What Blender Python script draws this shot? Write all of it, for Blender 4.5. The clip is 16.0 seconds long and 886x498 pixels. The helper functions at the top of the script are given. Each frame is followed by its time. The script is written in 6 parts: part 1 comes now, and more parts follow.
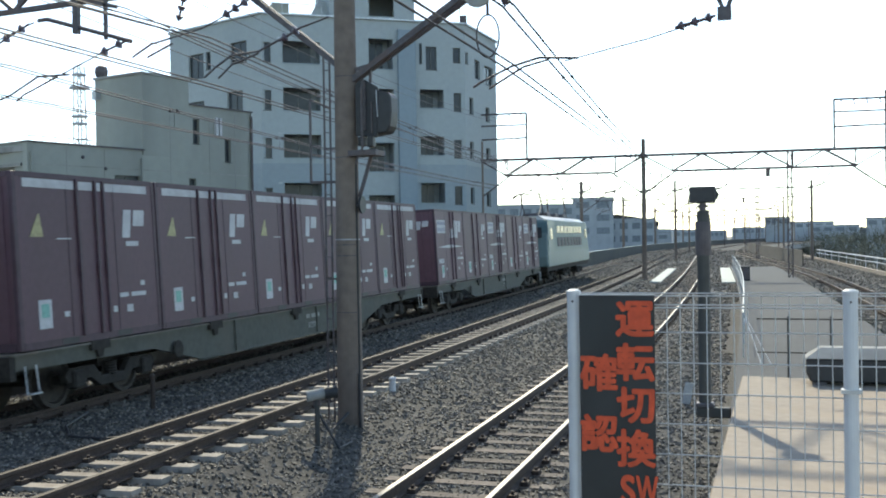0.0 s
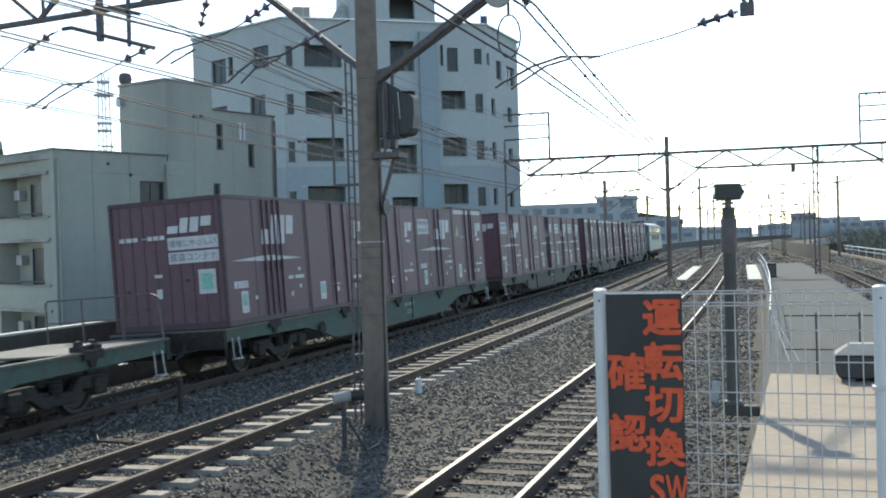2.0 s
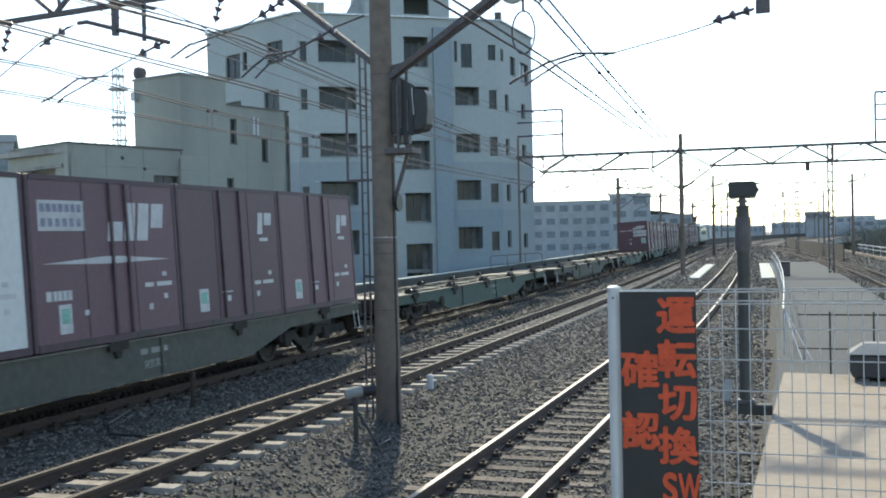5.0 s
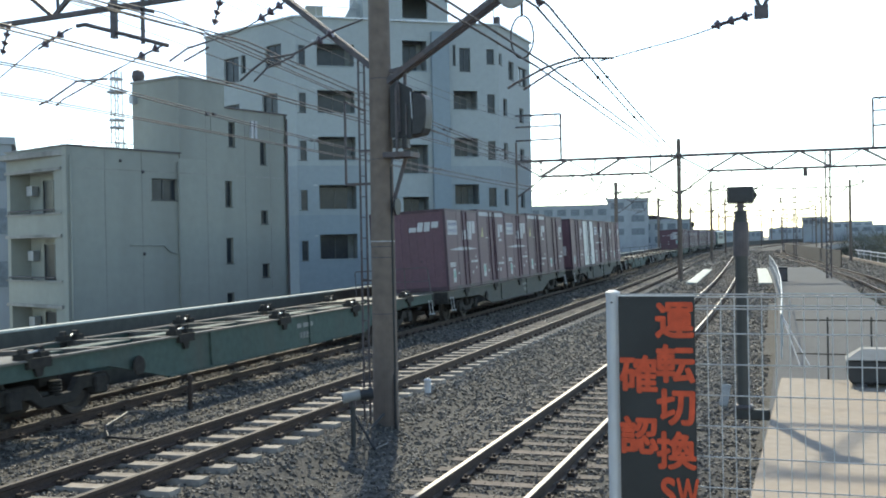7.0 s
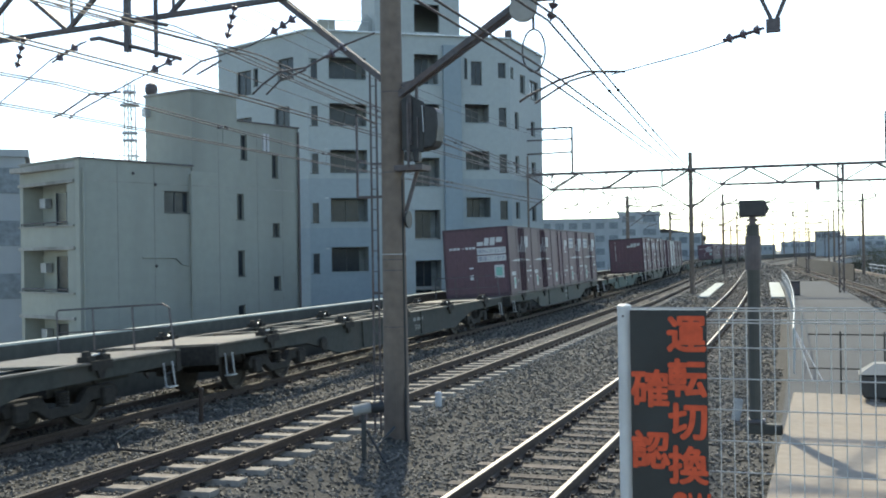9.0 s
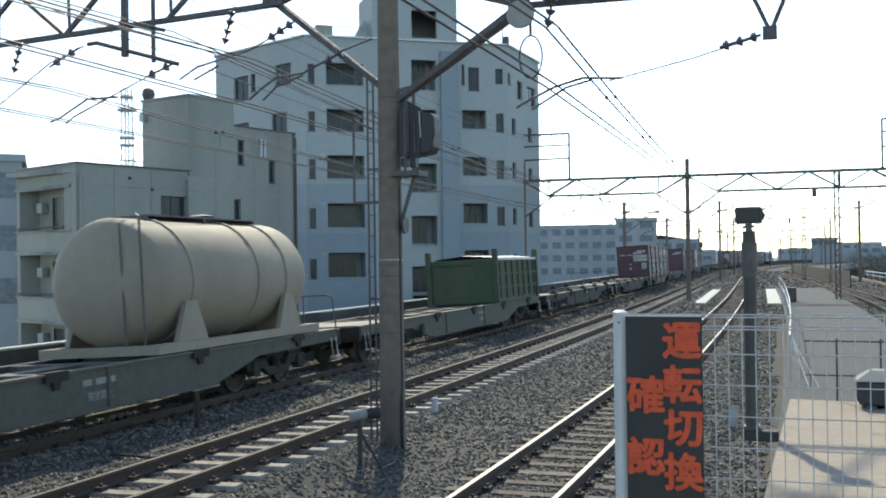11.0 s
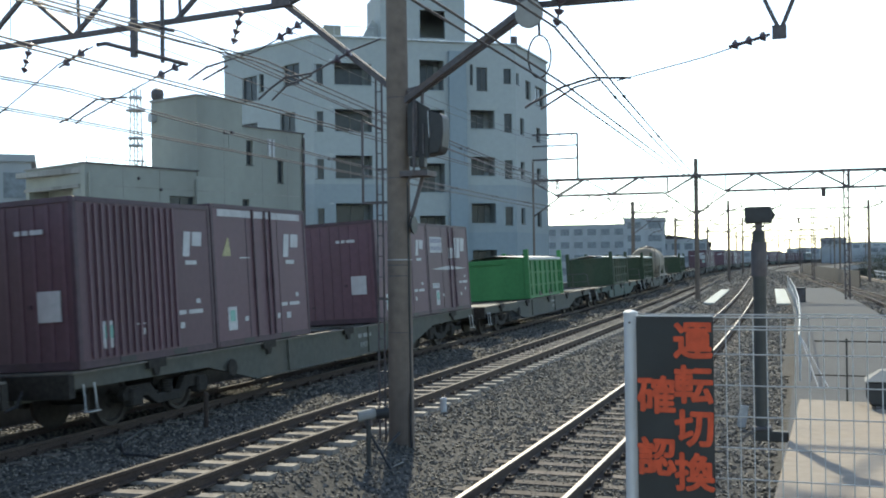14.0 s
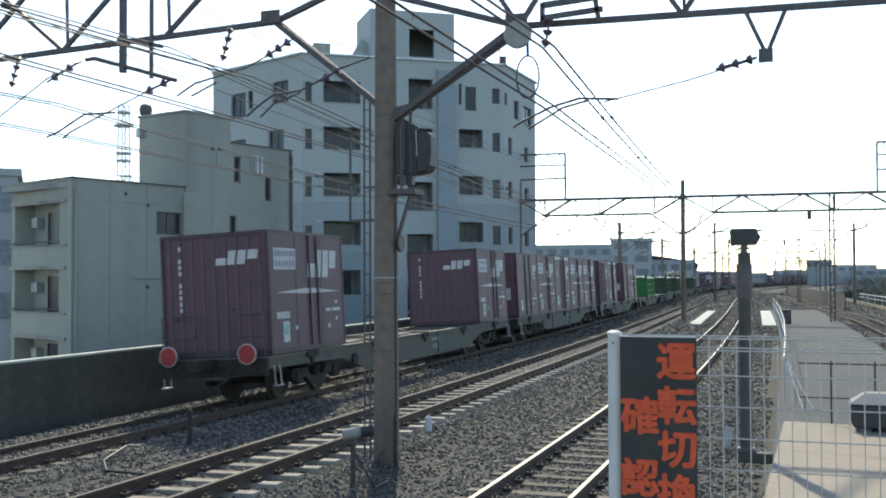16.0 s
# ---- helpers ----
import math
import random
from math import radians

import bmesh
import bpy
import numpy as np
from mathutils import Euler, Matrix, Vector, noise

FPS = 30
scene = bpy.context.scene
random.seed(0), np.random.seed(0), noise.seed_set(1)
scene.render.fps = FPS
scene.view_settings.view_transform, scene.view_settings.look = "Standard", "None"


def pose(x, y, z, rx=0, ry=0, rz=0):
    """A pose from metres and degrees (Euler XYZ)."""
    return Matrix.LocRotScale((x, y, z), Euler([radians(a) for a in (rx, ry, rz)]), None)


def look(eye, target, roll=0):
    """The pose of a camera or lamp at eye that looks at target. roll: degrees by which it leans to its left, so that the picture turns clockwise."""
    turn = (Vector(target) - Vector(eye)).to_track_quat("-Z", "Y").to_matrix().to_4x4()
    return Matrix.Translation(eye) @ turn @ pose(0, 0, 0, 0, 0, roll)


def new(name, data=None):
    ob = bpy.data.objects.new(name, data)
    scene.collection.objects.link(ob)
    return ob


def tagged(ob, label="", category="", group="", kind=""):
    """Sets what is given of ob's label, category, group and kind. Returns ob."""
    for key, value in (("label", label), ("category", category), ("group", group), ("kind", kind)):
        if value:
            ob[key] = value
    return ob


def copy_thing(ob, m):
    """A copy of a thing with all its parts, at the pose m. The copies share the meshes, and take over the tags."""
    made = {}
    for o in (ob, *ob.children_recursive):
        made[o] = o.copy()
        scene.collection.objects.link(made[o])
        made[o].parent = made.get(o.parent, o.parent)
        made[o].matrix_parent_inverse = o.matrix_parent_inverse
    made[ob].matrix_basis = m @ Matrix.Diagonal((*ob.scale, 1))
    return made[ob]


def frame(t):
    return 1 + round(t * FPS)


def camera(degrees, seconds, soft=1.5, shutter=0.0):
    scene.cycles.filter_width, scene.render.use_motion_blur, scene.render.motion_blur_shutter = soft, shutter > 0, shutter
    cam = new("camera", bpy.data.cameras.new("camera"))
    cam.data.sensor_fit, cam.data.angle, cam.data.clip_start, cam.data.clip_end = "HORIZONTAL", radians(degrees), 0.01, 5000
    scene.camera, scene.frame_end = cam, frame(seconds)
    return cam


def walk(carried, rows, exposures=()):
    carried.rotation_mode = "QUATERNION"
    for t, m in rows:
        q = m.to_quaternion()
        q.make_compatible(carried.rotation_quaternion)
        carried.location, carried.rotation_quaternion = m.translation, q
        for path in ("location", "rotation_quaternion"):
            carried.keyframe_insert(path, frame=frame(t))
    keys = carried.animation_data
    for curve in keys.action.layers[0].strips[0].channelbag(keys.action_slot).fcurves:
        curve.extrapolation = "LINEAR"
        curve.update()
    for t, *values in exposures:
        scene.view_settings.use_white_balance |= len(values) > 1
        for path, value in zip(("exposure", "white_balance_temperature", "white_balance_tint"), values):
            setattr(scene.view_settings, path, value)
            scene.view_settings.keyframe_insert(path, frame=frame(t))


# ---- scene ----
cam = camera(45.0, 16.0, soft=1.9, shutter=0.06)

PATH = [(0, 17.30, -0.60, 0.85), (0.5, 17.81, -0.70, 1.24), (1, 18.25, -0.44, 1.44), (1.5, 18.48, -0.34, 1.66),
        (2, 18.57, -0.51, 1.67), (2.5, 18.69, -0.45, 1.49), (3, 19.05, -0.79, 1.27), (3.5, 19.13, -0.84, 1.20),
        (4, 19.30, -0.71, 1.26), (6.5, 19.08, -0.71, 1.21), (7, 19.12, -0.49, 1.05), (7.5, 19.05, -0.28, 0.99),
        (8, 19.48, -0.10, 0.87), (8.5, 19.44, 0.13, 0.93), (9, 19.72, 0.22, 0.91), (11.5, 19.39, 0.69, 0.64),
        (12, 19.19, 0.82, 0.48), (12.5, 19.45, 0.65, 0.70), (13, 19.25, 0.38, 0.73), (13.5, 19.56, 0.26, 0.72),
        (14, 19.99, 0.53, 0.77), (14.5, 19.84, 1.23, 0.53), (15, 19.90, 1.51, 0.40), (15.5, 19.67, 1.48, 0.44),
        (16, 19.30, 1.52, 0.20)]
EYE = (0.0, 0.0, 2.641)
SWAY = {0: 0.010, 0.5: 0.005, 1: 0.005, 1.5: 0.005, 2: 0.005, 2.5: 0.004, 7: -0.004, 7.5: -0.004, 8: -0.004, 9: -0.004, 13.5: -0.004, 14: -0.008, 15: -0.003}
walk(cam, [(t, pose(EYE[0] + SWAY.get(t, 0.0), EYE[1], EYE[2], 90 + pitch, roll, yaw)) for t, yaw, pitch, roll in PATH], exposures=[(0, 1.36, 7350, 2), (8, 1.31, 7350, 2), (12, 1.21, 7350, 2), (16, 1.20, 7350, 2)])

# ---- light: a hazy bright sky, the sun ahead and to one side ----
SUN_AZ, SUN_EL = 20.0, 40.0          # degrees left of +y, above the horizon
world = bpy.data.worlds.new("sky")
scene.world = world
world.use_nodes = True
wn = world.node_tree.nodes
sky = wn.new("ShaderNodeTexSky")
sky.sky_type, sky.sun_disc = "NISHITA", False
sky.sun_elevation, sky.sun_rotation = radians(SUN_EL), radians(-SUN_AZ)
sky.air_density, sky.dust_density, sky.ozone_density = 0.7, 0.25, 1.1
wn["Background"].inputs["Strength"].default_value = 0.15
world.node_tree.links.new(sky.outputs[0], wn["Background"].inputs["Color"])
sun = new("sun", bpy.data.lights.new("sun", "SUN"))
sun.data.energy, sun.data.angle, sun.data.color = 2.25, radians(1.1), (1.0, 0.95, 0.86)
_a, _e = radians(SUN_AZ), radians(SUN_EL)
SUN_DIR = Vector((-math.sin(_a) * math.cos(_e), math.cos(_a) * math.cos(_e), math.sin(_e)))
sun.matrix_world = look(SUN_DIR * 200, (0, 0, 0))


# ---- materials ----
def mat(name, color, rough=0.7, metal=0.0, grain=8.0, var=0.25, stain=0.8, stain_col=None, stain_amt=0.35, bump=0.15, spec=0.4, perobj=0.0, streak=False):
    m = bpy.data.materials.new(name)
    m.use_nodes = True
    nt = m.node_tree
    n, l = nt.nodes, nt.links
    bsdf = n["Principled BSDF"]
    tc = n.new("ShaderNodeTexCoord")
    mp = n.new("ShaderNodeMapping")
    if streak:
        mp.inputs["Scale"].default_value = (1, 1, 0.12)
    l.new(tc.outputs["Object"], mp.inputs["Vector"])
    fine = n.new("ShaderNodeTexNoise")
    fine.inputs["Scale"].default_value, fine.inputs["Detail"].default_value = grain, 6
    l.new(tc.outputs["Object"], fine.inputs["Vector"])
    big = n.new("ShaderNodeTexNoise")
    big.inputs["Scale"].default_value, big.inputs["Detail"].default_value = stain, 5
    l.new(mp.outputs["Vector"], big.inputs["Vector"])
    lo = tuple(c * (1 - var) for c in color) + (1,)
    hi = tuple(min(1, c * (1 + var)) for c in color) + (1,)
    r1 = n.new("ShaderNodeValToRGB")
    r1.color_ramp.elements[0].position, r1.color_ramp.elements[1].position = 0.3, 0.7
    r1.color_ramp.elements[0].color, r1.color_ramp.elements[1].color = lo, hi
    l.new(fine.outputs["Fac"], r1.inputs["Fac"])
    r2 = n.new("ShaderNodeValToRGB")
    r2.color_ramp.elements[0].position, r2.color_ramp.elements[1].position = 0.48, 0.72
    r2.color_ramp.elements[0].color, r2.color_ramp.elements[1].color = (0, 0, 0, 1), (stain_amt,) * 3 + (1,)
    l.new(big.outputs["Fac"], r2.inputs["Fac"])
    mix = n.new("ShaderNodeMix")
    mix.data_type = "RGBA"
    sc = stain_col or tuple(c * 0.5 for c in color)
    mix.inputs["B"].default_value = (*sc, 1)
    l.new(r2.outputs["Color"], mix.inputs["Factor"])
    l.new(r1.outputs["Color"], mix.inputs["A"])
    out = mix.outputs["Result"]
    if perobj:
        oi = n.new("ShaderNodeObjectInfo")
        hs = n.new("ShaderNodeHueSaturation")
        mr = n.new("ShaderNodeMapRange")
        mr.inputs["To Min"].default_value, mr.inputs["To Max"].default_value = 1 - perobj, 1 + perobj
        l.new(oi.outputs["Random"], mr.inputs["Value"])
        l.new(mr.outputs["Result"], hs.inputs["Value"])
        l.new(out, hs.inputs["Color"])
        out = hs.outputs["Color"]
    l.new(out, bsdf.inputs["Base Color"])
    bsdf.inputs["Roughness"].default_value, bsdf.inputs["Metallic"].default_value = rough, metal
    bsdf.inputs["Specular IOR Level"].default_value = spec
    if bump:
        b = n.new("ShaderNodeBump")
        b.inputs["Strength"].default_value, b.inputs["Distance"].default_value = bump, 0.02
        l.new(fine.outputs["Fac"], b.inputs["Height"])
        l.new(b.outputs["Normal"], bsdf.inputs["Normal"])
    return m


def stone_mat(name, a, b):
    m = bpy.data.materials.new(name)
    m.use_nodes = True
    n, l = m.node_tree.nodes, m.node_tree.links
    bsdf = n["Principled BSDF"]
    g = n.new("ShaderNodeNewGeometry")
    r = n.new("ShaderNodeValToRGB")
    r.color_ramp.elements[0].color, r.color_ramp.elements[1].color = (*a, 1), (*b, 1)
    l.new(g.outputs["Random Per Island"], r.inputs["Fac"])
    l.new(r.outputs["Color"], bsdf.inputs["Base Color"])
    bsdf.inputs["Roughness"].default_value = 0.75
    return m


M = dict(
    ballast=mat("ballast_bed", (0.060, 0.056, 0.050), 0.95, grain=22, var=0.75, stain=0.5, stain_amt=0.4, bump=1.0),
    stones=stone_mat("ballast_stones", (0.040, 0.036, 0.031), (0.225, 0.20, 0.168)),
    rail=mat("rusty_rail_side", (0.075, 0.05, 0.038), 0.8, grain=30, var=0.3),
    raildull=mat("dull_rail_head", (0.085, 0.068, 0.055), 0.75, 0.15, grain=40, var=0.2, bump=0.02),
    railtop=mat("worn_rail_head", (0.26, 0.235, 0.21), 0.55, 0.85, grain=40, var=0.1, bump=0.02),
    sleeper=mat("concrete_sleeper", (0.31, 0.275, 0.235), 0.9, grain=14, var=0.2, stain=3, stain_col=(0.16, 0.12, 0.09), stain_amt=0.6, perobj=0.15),
    sleeperb=mat("brown_stained_sleeper", (0.15, 0.125, 0.105), 0.92, grain=14, var=0.25, stain=3, stain_col=(0.09, 0.07, 0.055), stain_amt=0.6, perobj=0.2),
    clip=mat("rusty_fastening", (0.05, 0.035, 0.028), 0.85, grain=30),
    concrete=mat("weathered_concrete", (0.30, 0.29, 0.27), 0.9, grain=5, var=0.12, stain=0.6, stain_col=(0.13, 0.12, 0.11), stain_amt=0.7, streak=True),
    # stained concrete, with the shade of the backlit parapet face in its base colour
    parapet=mat("backlit_stained_concrete", (0.080, 0.080, 0.070), 0.92, grain=5, var=0.15, stain=0.6, stain_col=(0.05, 0.048, 0.045), stain_amt=0.7, streak=True),
    slab=mat("platform_concrete", (0.275, 0.228, 0.182), 0.9, grain=9, var=0.12, stain=1.3, stain_col=(0.31, 0.235, 0.165), stain_amt=0.6),
    asphalt=mat("grey_asphalt", (0.066, 0.068, 0.07), 0.95, grain=30, var=0.2, stain=0.7, stain_amt=0.3),
    pole=mat("brown_concrete_pole", (0.165, 0.130, 0.108), 0.85, grain=6, var=0.18, stain=2.0, stain_col=(0.085, 0.064, 0.052), stain_amt=0.6, streak=True),
    postgrey=mat("grey_green_post_paint", (0.062, 0.061, 0.056), 0.75, grain=10, var=0.15, stain=2.5, stain_col=(0.10, 0.08, 0.06), stain_amt=0.4, streak=True),
    barrier=mat("brown_slatted_barrier", (0.052, 0.045, 0.040), 0.9, grain=6, var=0.3, stain=1.2, stain_amt=0.5),
    steel=mat("painted_dark_steel", (0.10, 0.09, 0.095), 0.6, 0.3, grain=12, var=0.25, stain=3, stain_col=(0.11, 0.06, 0.04), stain_amt=0.5),
    galv=mat("galvanised_steel", (0.42, 0.43, 0.44), 0.5, 0.6, grain=20, var=0.15),
    wire=mat("catenary_wire", (0.10, 0.09, 0.09), 0.6, 0.5, grain=5, bump=0),
    insul=mat("brown_insulator", (0.10, 0.075, 0.09), 0.3, grain=5, bump=0),
    whitep=mat("white_fence_paint", (0.5, 0.51, 0.52), 0.5, grain=15, var=0.05, stain=5, stain_amt=0.2),
    mesh=mat("galvanised_fence_wire", (0.46, 0.46, 0.455), 0.5, 0.2, grain=30, var=0.1, bump=0),
    board=mat("matt_black_board", (0.022, 0.025, 0.027), 0.55, grain=6, var=0.3, stain=4, stain_col=(0.04, 0.04, 0.04)),
    orange=mat("orange_lettering", (0.56, 0.078, 0.03), 0.65, grain=25, var=0.2, stain=8, stain_col=(0.40, 0.07, 0.03)),
    cont=mat("purple_red_container_paint", (0.112, 0.058, 0.075), 0.55, grain=9, var=0.10, stain=0.9, stain_col=(0.09, 0.052, 0.06), stain_amt=0.55, bump=0.05, perobj=0.16, streak=True),
    contdark=mat("container_frame_paint", (0.060, 0.032, 0.045), 0.55, grain=9, var=0.2, stain=2, stain_col=(0.05, 0.03, 0.025)),
    contwhite=mat("white_container_paint", (0.55, 0.56, 0.56), 0.5, grain=9, var=0.06, stain=1.2, stain_col=(0.36, 0.34, 0.32), stain_amt=0.5, streak=True),
    marking=mat("white_marking_paint", (0.47, 0.47, 0.48), 0.65, grain=12, var=0.12, stain=3, stain_col=(0.30, 0.27, 0.29), stain_amt=0.5, bump=0),
    wagonmark=mat("worn_grey_stencil_paint", (0.27, 0.27, 0.255), 0.7, grain=12, var=0.2, stain=3, stain_col=(0.14, 0.14, 0.13), stain_amt=0.6, bump=0),
    panelink=mat("faded_blue_grey_print", (0.20, 0.20, 0.27), 0.6, grain=14, bump=0),
    markgreen=mat("green_marking_print", (0.20, 0.42, 0.36), 0.6, grain=14, bump=0),
    markyellow=mat("faded_yellow_marking", (0.36, 0.32, 0.17), 0.6, grain=14, bump=0),
    wagon=mat("grey_green_wagon_paint", (0.075, 0.078, 0.066), 0.75, grain=8, var=0.15, stain=0.8, stain_col=(0.10, 0.088, 0.07), stain_amt=0.75, streak=True),
    wagong=mat("teal_wagon_paint", (0.052, 0.085, 0.072), 0.75, grain=8, var=0.15, stain=0.8, stain_col=(0.075, 0.072, 0.058), stain_amt=0.75, streak=True),
    wagond=mat("dark_wagon_paint", (0.040, 0.042, 0.037), 0.8, grain=8, var=0.2, stain=0.8, stain_col=(0.062, 0.053, 0.043), stain_amt=0.7, streak=True),
    wagontop=mat("wagon_deck_steel", (0.115, 0.108, 0.096), 0.7, 0.1, grain=10, var=0.25, stain=1.5, stain_col=(0.18, 0.13, 0.1), stain_amt=0.6),
    bogie=mat("brake_dust_bogie", (0.030, 0.026, 0.022), 0.9, grain=12, var=0.35),
    wheel=mat("worn_wheel_steel", (0.055, 0.046, 0.04), 0.65, 0.3, grain=12),
    green=mat("dull_green_box_paint", (0.040, 0.062, 0.034), 0.7, grain=7, var=0.15, stain=1.1, stain_col=(0.075, 0.08, 0.05), stain_amt=0.6, streak=True),
    greenb=mat("bright_green_box_paint", (0.03, 0.16, 0.05), 0.6, grain=7, var=0.1, stain=1.1, stain_col=(0.05, 0.22, 0.07), stain_amt=0.5, streak=True),
    tarp=mat("pale_tarpaulin", (0.55, 0.56, 0.55), 0.6, grain=5, var=0.1, stain=1.5, stain_amt=0.3),
    tank=mat("cream_tank_paint", (0.27, 0.23, 0.18), 0.7, grain=5, var=0.06, stain=1.0, stain_col=(0.21, 0.178, 0.14), stain_amt=0.6, streak=True),
    red=mat("red_tail_disc", (0.30, 0.02, 0.025), 0.5, grain=10, var=0.1),
    loco=mat("blue_locomotive_paint", (0.055, 0.12, 0.14), 0.4, grain=5, var=0.08),
    locow=mat("cream_locomotive_paint", (0.115, 0.175, 0.175), 0.5, grain=5, var=0.06),
    glass=mat("dark_window_glass", (0.035, 0.042, 0.048), 0.22, grain=3, var=0.2, bump=0.0, spec=0.3),
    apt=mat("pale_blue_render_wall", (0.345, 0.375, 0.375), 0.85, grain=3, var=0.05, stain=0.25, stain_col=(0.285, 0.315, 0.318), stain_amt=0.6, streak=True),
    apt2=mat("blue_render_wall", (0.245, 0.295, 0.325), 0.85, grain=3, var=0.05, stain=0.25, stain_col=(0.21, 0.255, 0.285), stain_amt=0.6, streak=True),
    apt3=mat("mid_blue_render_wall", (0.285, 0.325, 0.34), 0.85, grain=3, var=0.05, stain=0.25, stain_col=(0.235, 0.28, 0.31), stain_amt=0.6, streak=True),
    bronze=mat("dark_bronze_frame", (0.085, 0.088, 0.088), 0.5, 0.3, grain=10, bump=0),
    grey=mat("grey_white_render_wall", (0.30, 0.307, 0.272), 0.88, grain=2.5, var=0.05, stain=0.3, stain_col=(0.225, 0.228, 0.205), stain_amt=0.7, streak=True),
    # darker than the facade walls: the recess's shade is put into the colour
    recess_shade=mat("balcony_recess_shade_tone", (0.20, 0.22, 0.225), 0.8, grain=3, var=0.2),
    alu=mat("aluminium_frame", (0.45, 0.46, 0.47), 0.4, 0.6, grain=10, bump=0),
    # distance haze is put into the colours of far walls and windows
    far=mat("haze_toned_distant_wall", (0.33, 0.355, 0.375), 0.9, grain=0.5, var=0.1, stain=0.05, stain_amt=0.4, bump=0, perobj=0.15),
    farwin=mat("haze_toned_far_window", (0.17, 0.195, 0.215), 0.7, grain=3, bump=0),
    cover=mat("pale_cover_concrete", (0.46, 0.48, 0.44), 0.85, grain=6, var=0.12, stain=1.0, stain_col=(0.33, 0.34, 0.31), stain_amt=0.5),
    ground=mat("city_ground", (0.16, 0.16, 0.155), 0.95, grain=0.3, var=0.3, stain=0.03, stain_amt=0.5, bump=0),
    leaf=mat("dry_scrub", (0.075, 0.08, 0.055), 0.9, grain=6, var=0.5, bump=0),
    black=mat("black_casing", (0.030, 0.030, 0.032), 0.5, grain=10, var=0.2),
)


# ---- mesh building ----
class Build:
    """Collects boxes, tubes and prisms into one mesh."""

    def __init__(self):
        self.v, self.f, self.mi = [], [], []

    def add(self, verts, faces, mi=0):
        o = len(self.v)
        self.v += [tuple(p) for p in verts]
        self.f += [tuple(i + o for i in f) for f in faces]
        self.mi += [mi] * len(faces)
        return self

    def box(self, x0, x1, y0, y1, z0, z1, mi=0, m=None):
        vs = [Vector((x, y, z)) for z in (z0, z1) for y in (y0, y1) for x in (x0, x1)]
        if m is not None:
            vs = [m @ p for p in vs]
        return self.add(vs, [(0, 2, 3, 1), (4, 5, 7, 6), (0, 1, 5, 4), (2, 6, 7, 3), (0, 4, 6, 2), (1, 3, 7, 5)], mi)

    def tube(self, a, b, r, n=8, r2=None, mi=0, caps=True):
        a, b = Vector(a), Vector(b)
        w = (b - a).normalized()
        u = w.orthogonal().normalized()
        x = w.cross(u)
        r2 = r if r2 is None else r2
        vs = [p + (u * math.cos(i * math.tau / n) + x * math.sin(i * math.tau / n)) * q for p, q in ((a, r), (b, r2)) for i in range(n)]
        fs = [(i, (i + 1) % n, n + (i + 1) % n, n + i) for i in range(n)]
        if caps:
            fs += [tuple(range(n - 1, -1, -1)), tuple(range(n, 2 * n))]
        return self.add(vs, fs, mi)

    def path(self, pts, r, n=6, mi=0):
        pts = [Vector(p) for p in pts]
        vs, k = [], len(pts)
        up = Vector((0, 0, 1))
        for i, p in enumerate(pts):
            w = (pts[min(i + 1, k - 1)] - pts[max(i - 1, 0)]).normalized()
            u = w.cross(up)
            if u.length < 0.05:
                u = w.cross(Vector((0, 1, 0)))
            u.normalize()
            if i and vs and u.dot(last) < 0:
                u = -u
            last = u
            x = w.cross(u)
            vs += [p + (u * math.cos(j * math.tau / n) + x * math.sin(j * math.tau / n)) * r for j in range(n)]
        fs = [(i * n + j, i * n + (j + 1) % n, (i + 1) * n + (j + 1) % n, (i + 1) * n + j) for i in range(k - 1) for j in range(n)]
        return self.add(vs, fs + [tuple(range(n - 1, -1, -1)), tuple(range((k - 1) * n, k * n))], mi)

    def bar(self, a, b, w, h, mi=0):
        """A rectangular bar from a to b."""
        a, b = Vector(a), Vector(b)
        d = (b - a).normalized()
        up = Vector((0, 0, 1)) if abs(d.z) < 0.95 else Vector((0, 1, 0))
        s = d.cross(up).normalized()
        t = s.cross(d)
        vs = [p + s * i * w / 2 + t * j * h / 2 for p in (a, b) for i, j in ((-1, -1), (1, -1), (1, 1), (-1, 1))]
        return self.add(vs, [(3, 2, 1, 0), (4, 5, 6, 7), (0, 1, 5, 4), (1, 2, 6, 5), (2, 3, 7, 6), (3, 0, 4, 7)], mi)

    def prism(self, prof, a, b, axis="x", mi=0):
        """A closed profile drawn out from a to b along an axis."""
        n = len(prof)
        put = {"x": lambda p, s: (s, p[0], p[1]), "y": lambda p, s: (p[0], s, p[1]), "z": lambda p, s: (p[0], p[1], s)}[axis]
        vs = [put(p, s) for s in (a, b) for p in prof]
        fs = [(i, (i + 1) % n, n + (i + 1) % n, n + i) for i in range(n)] + [tuple(range(n - 1, -1, -1)), tuple(range(n, 2 * n))]
        return self.add(vs, fs, mi)

    def lathe(self, prof, m, n=16, mi=0):
        """Rings (radius, height) turned round z, placed by m."""
        vs = [m @ Vector((r * math.cos(i * math.tau / n), r * math.sin(i * math.tau / n), z)) for r, z in prof for i in range(n)]
        fs = [(k * n + i, k * n + (i + 1) % n, (k + 1) * n + (i + 1) % n, (k + 1) * n + i) for k in range(len(prof) - 1) for i in range(n)]
        fs += [tuple(range(n - 1, -1, -1)), tuple(range((len(prof) - 1) * n, len(prof) * n))]
        return self.add(vs, fs, mi)

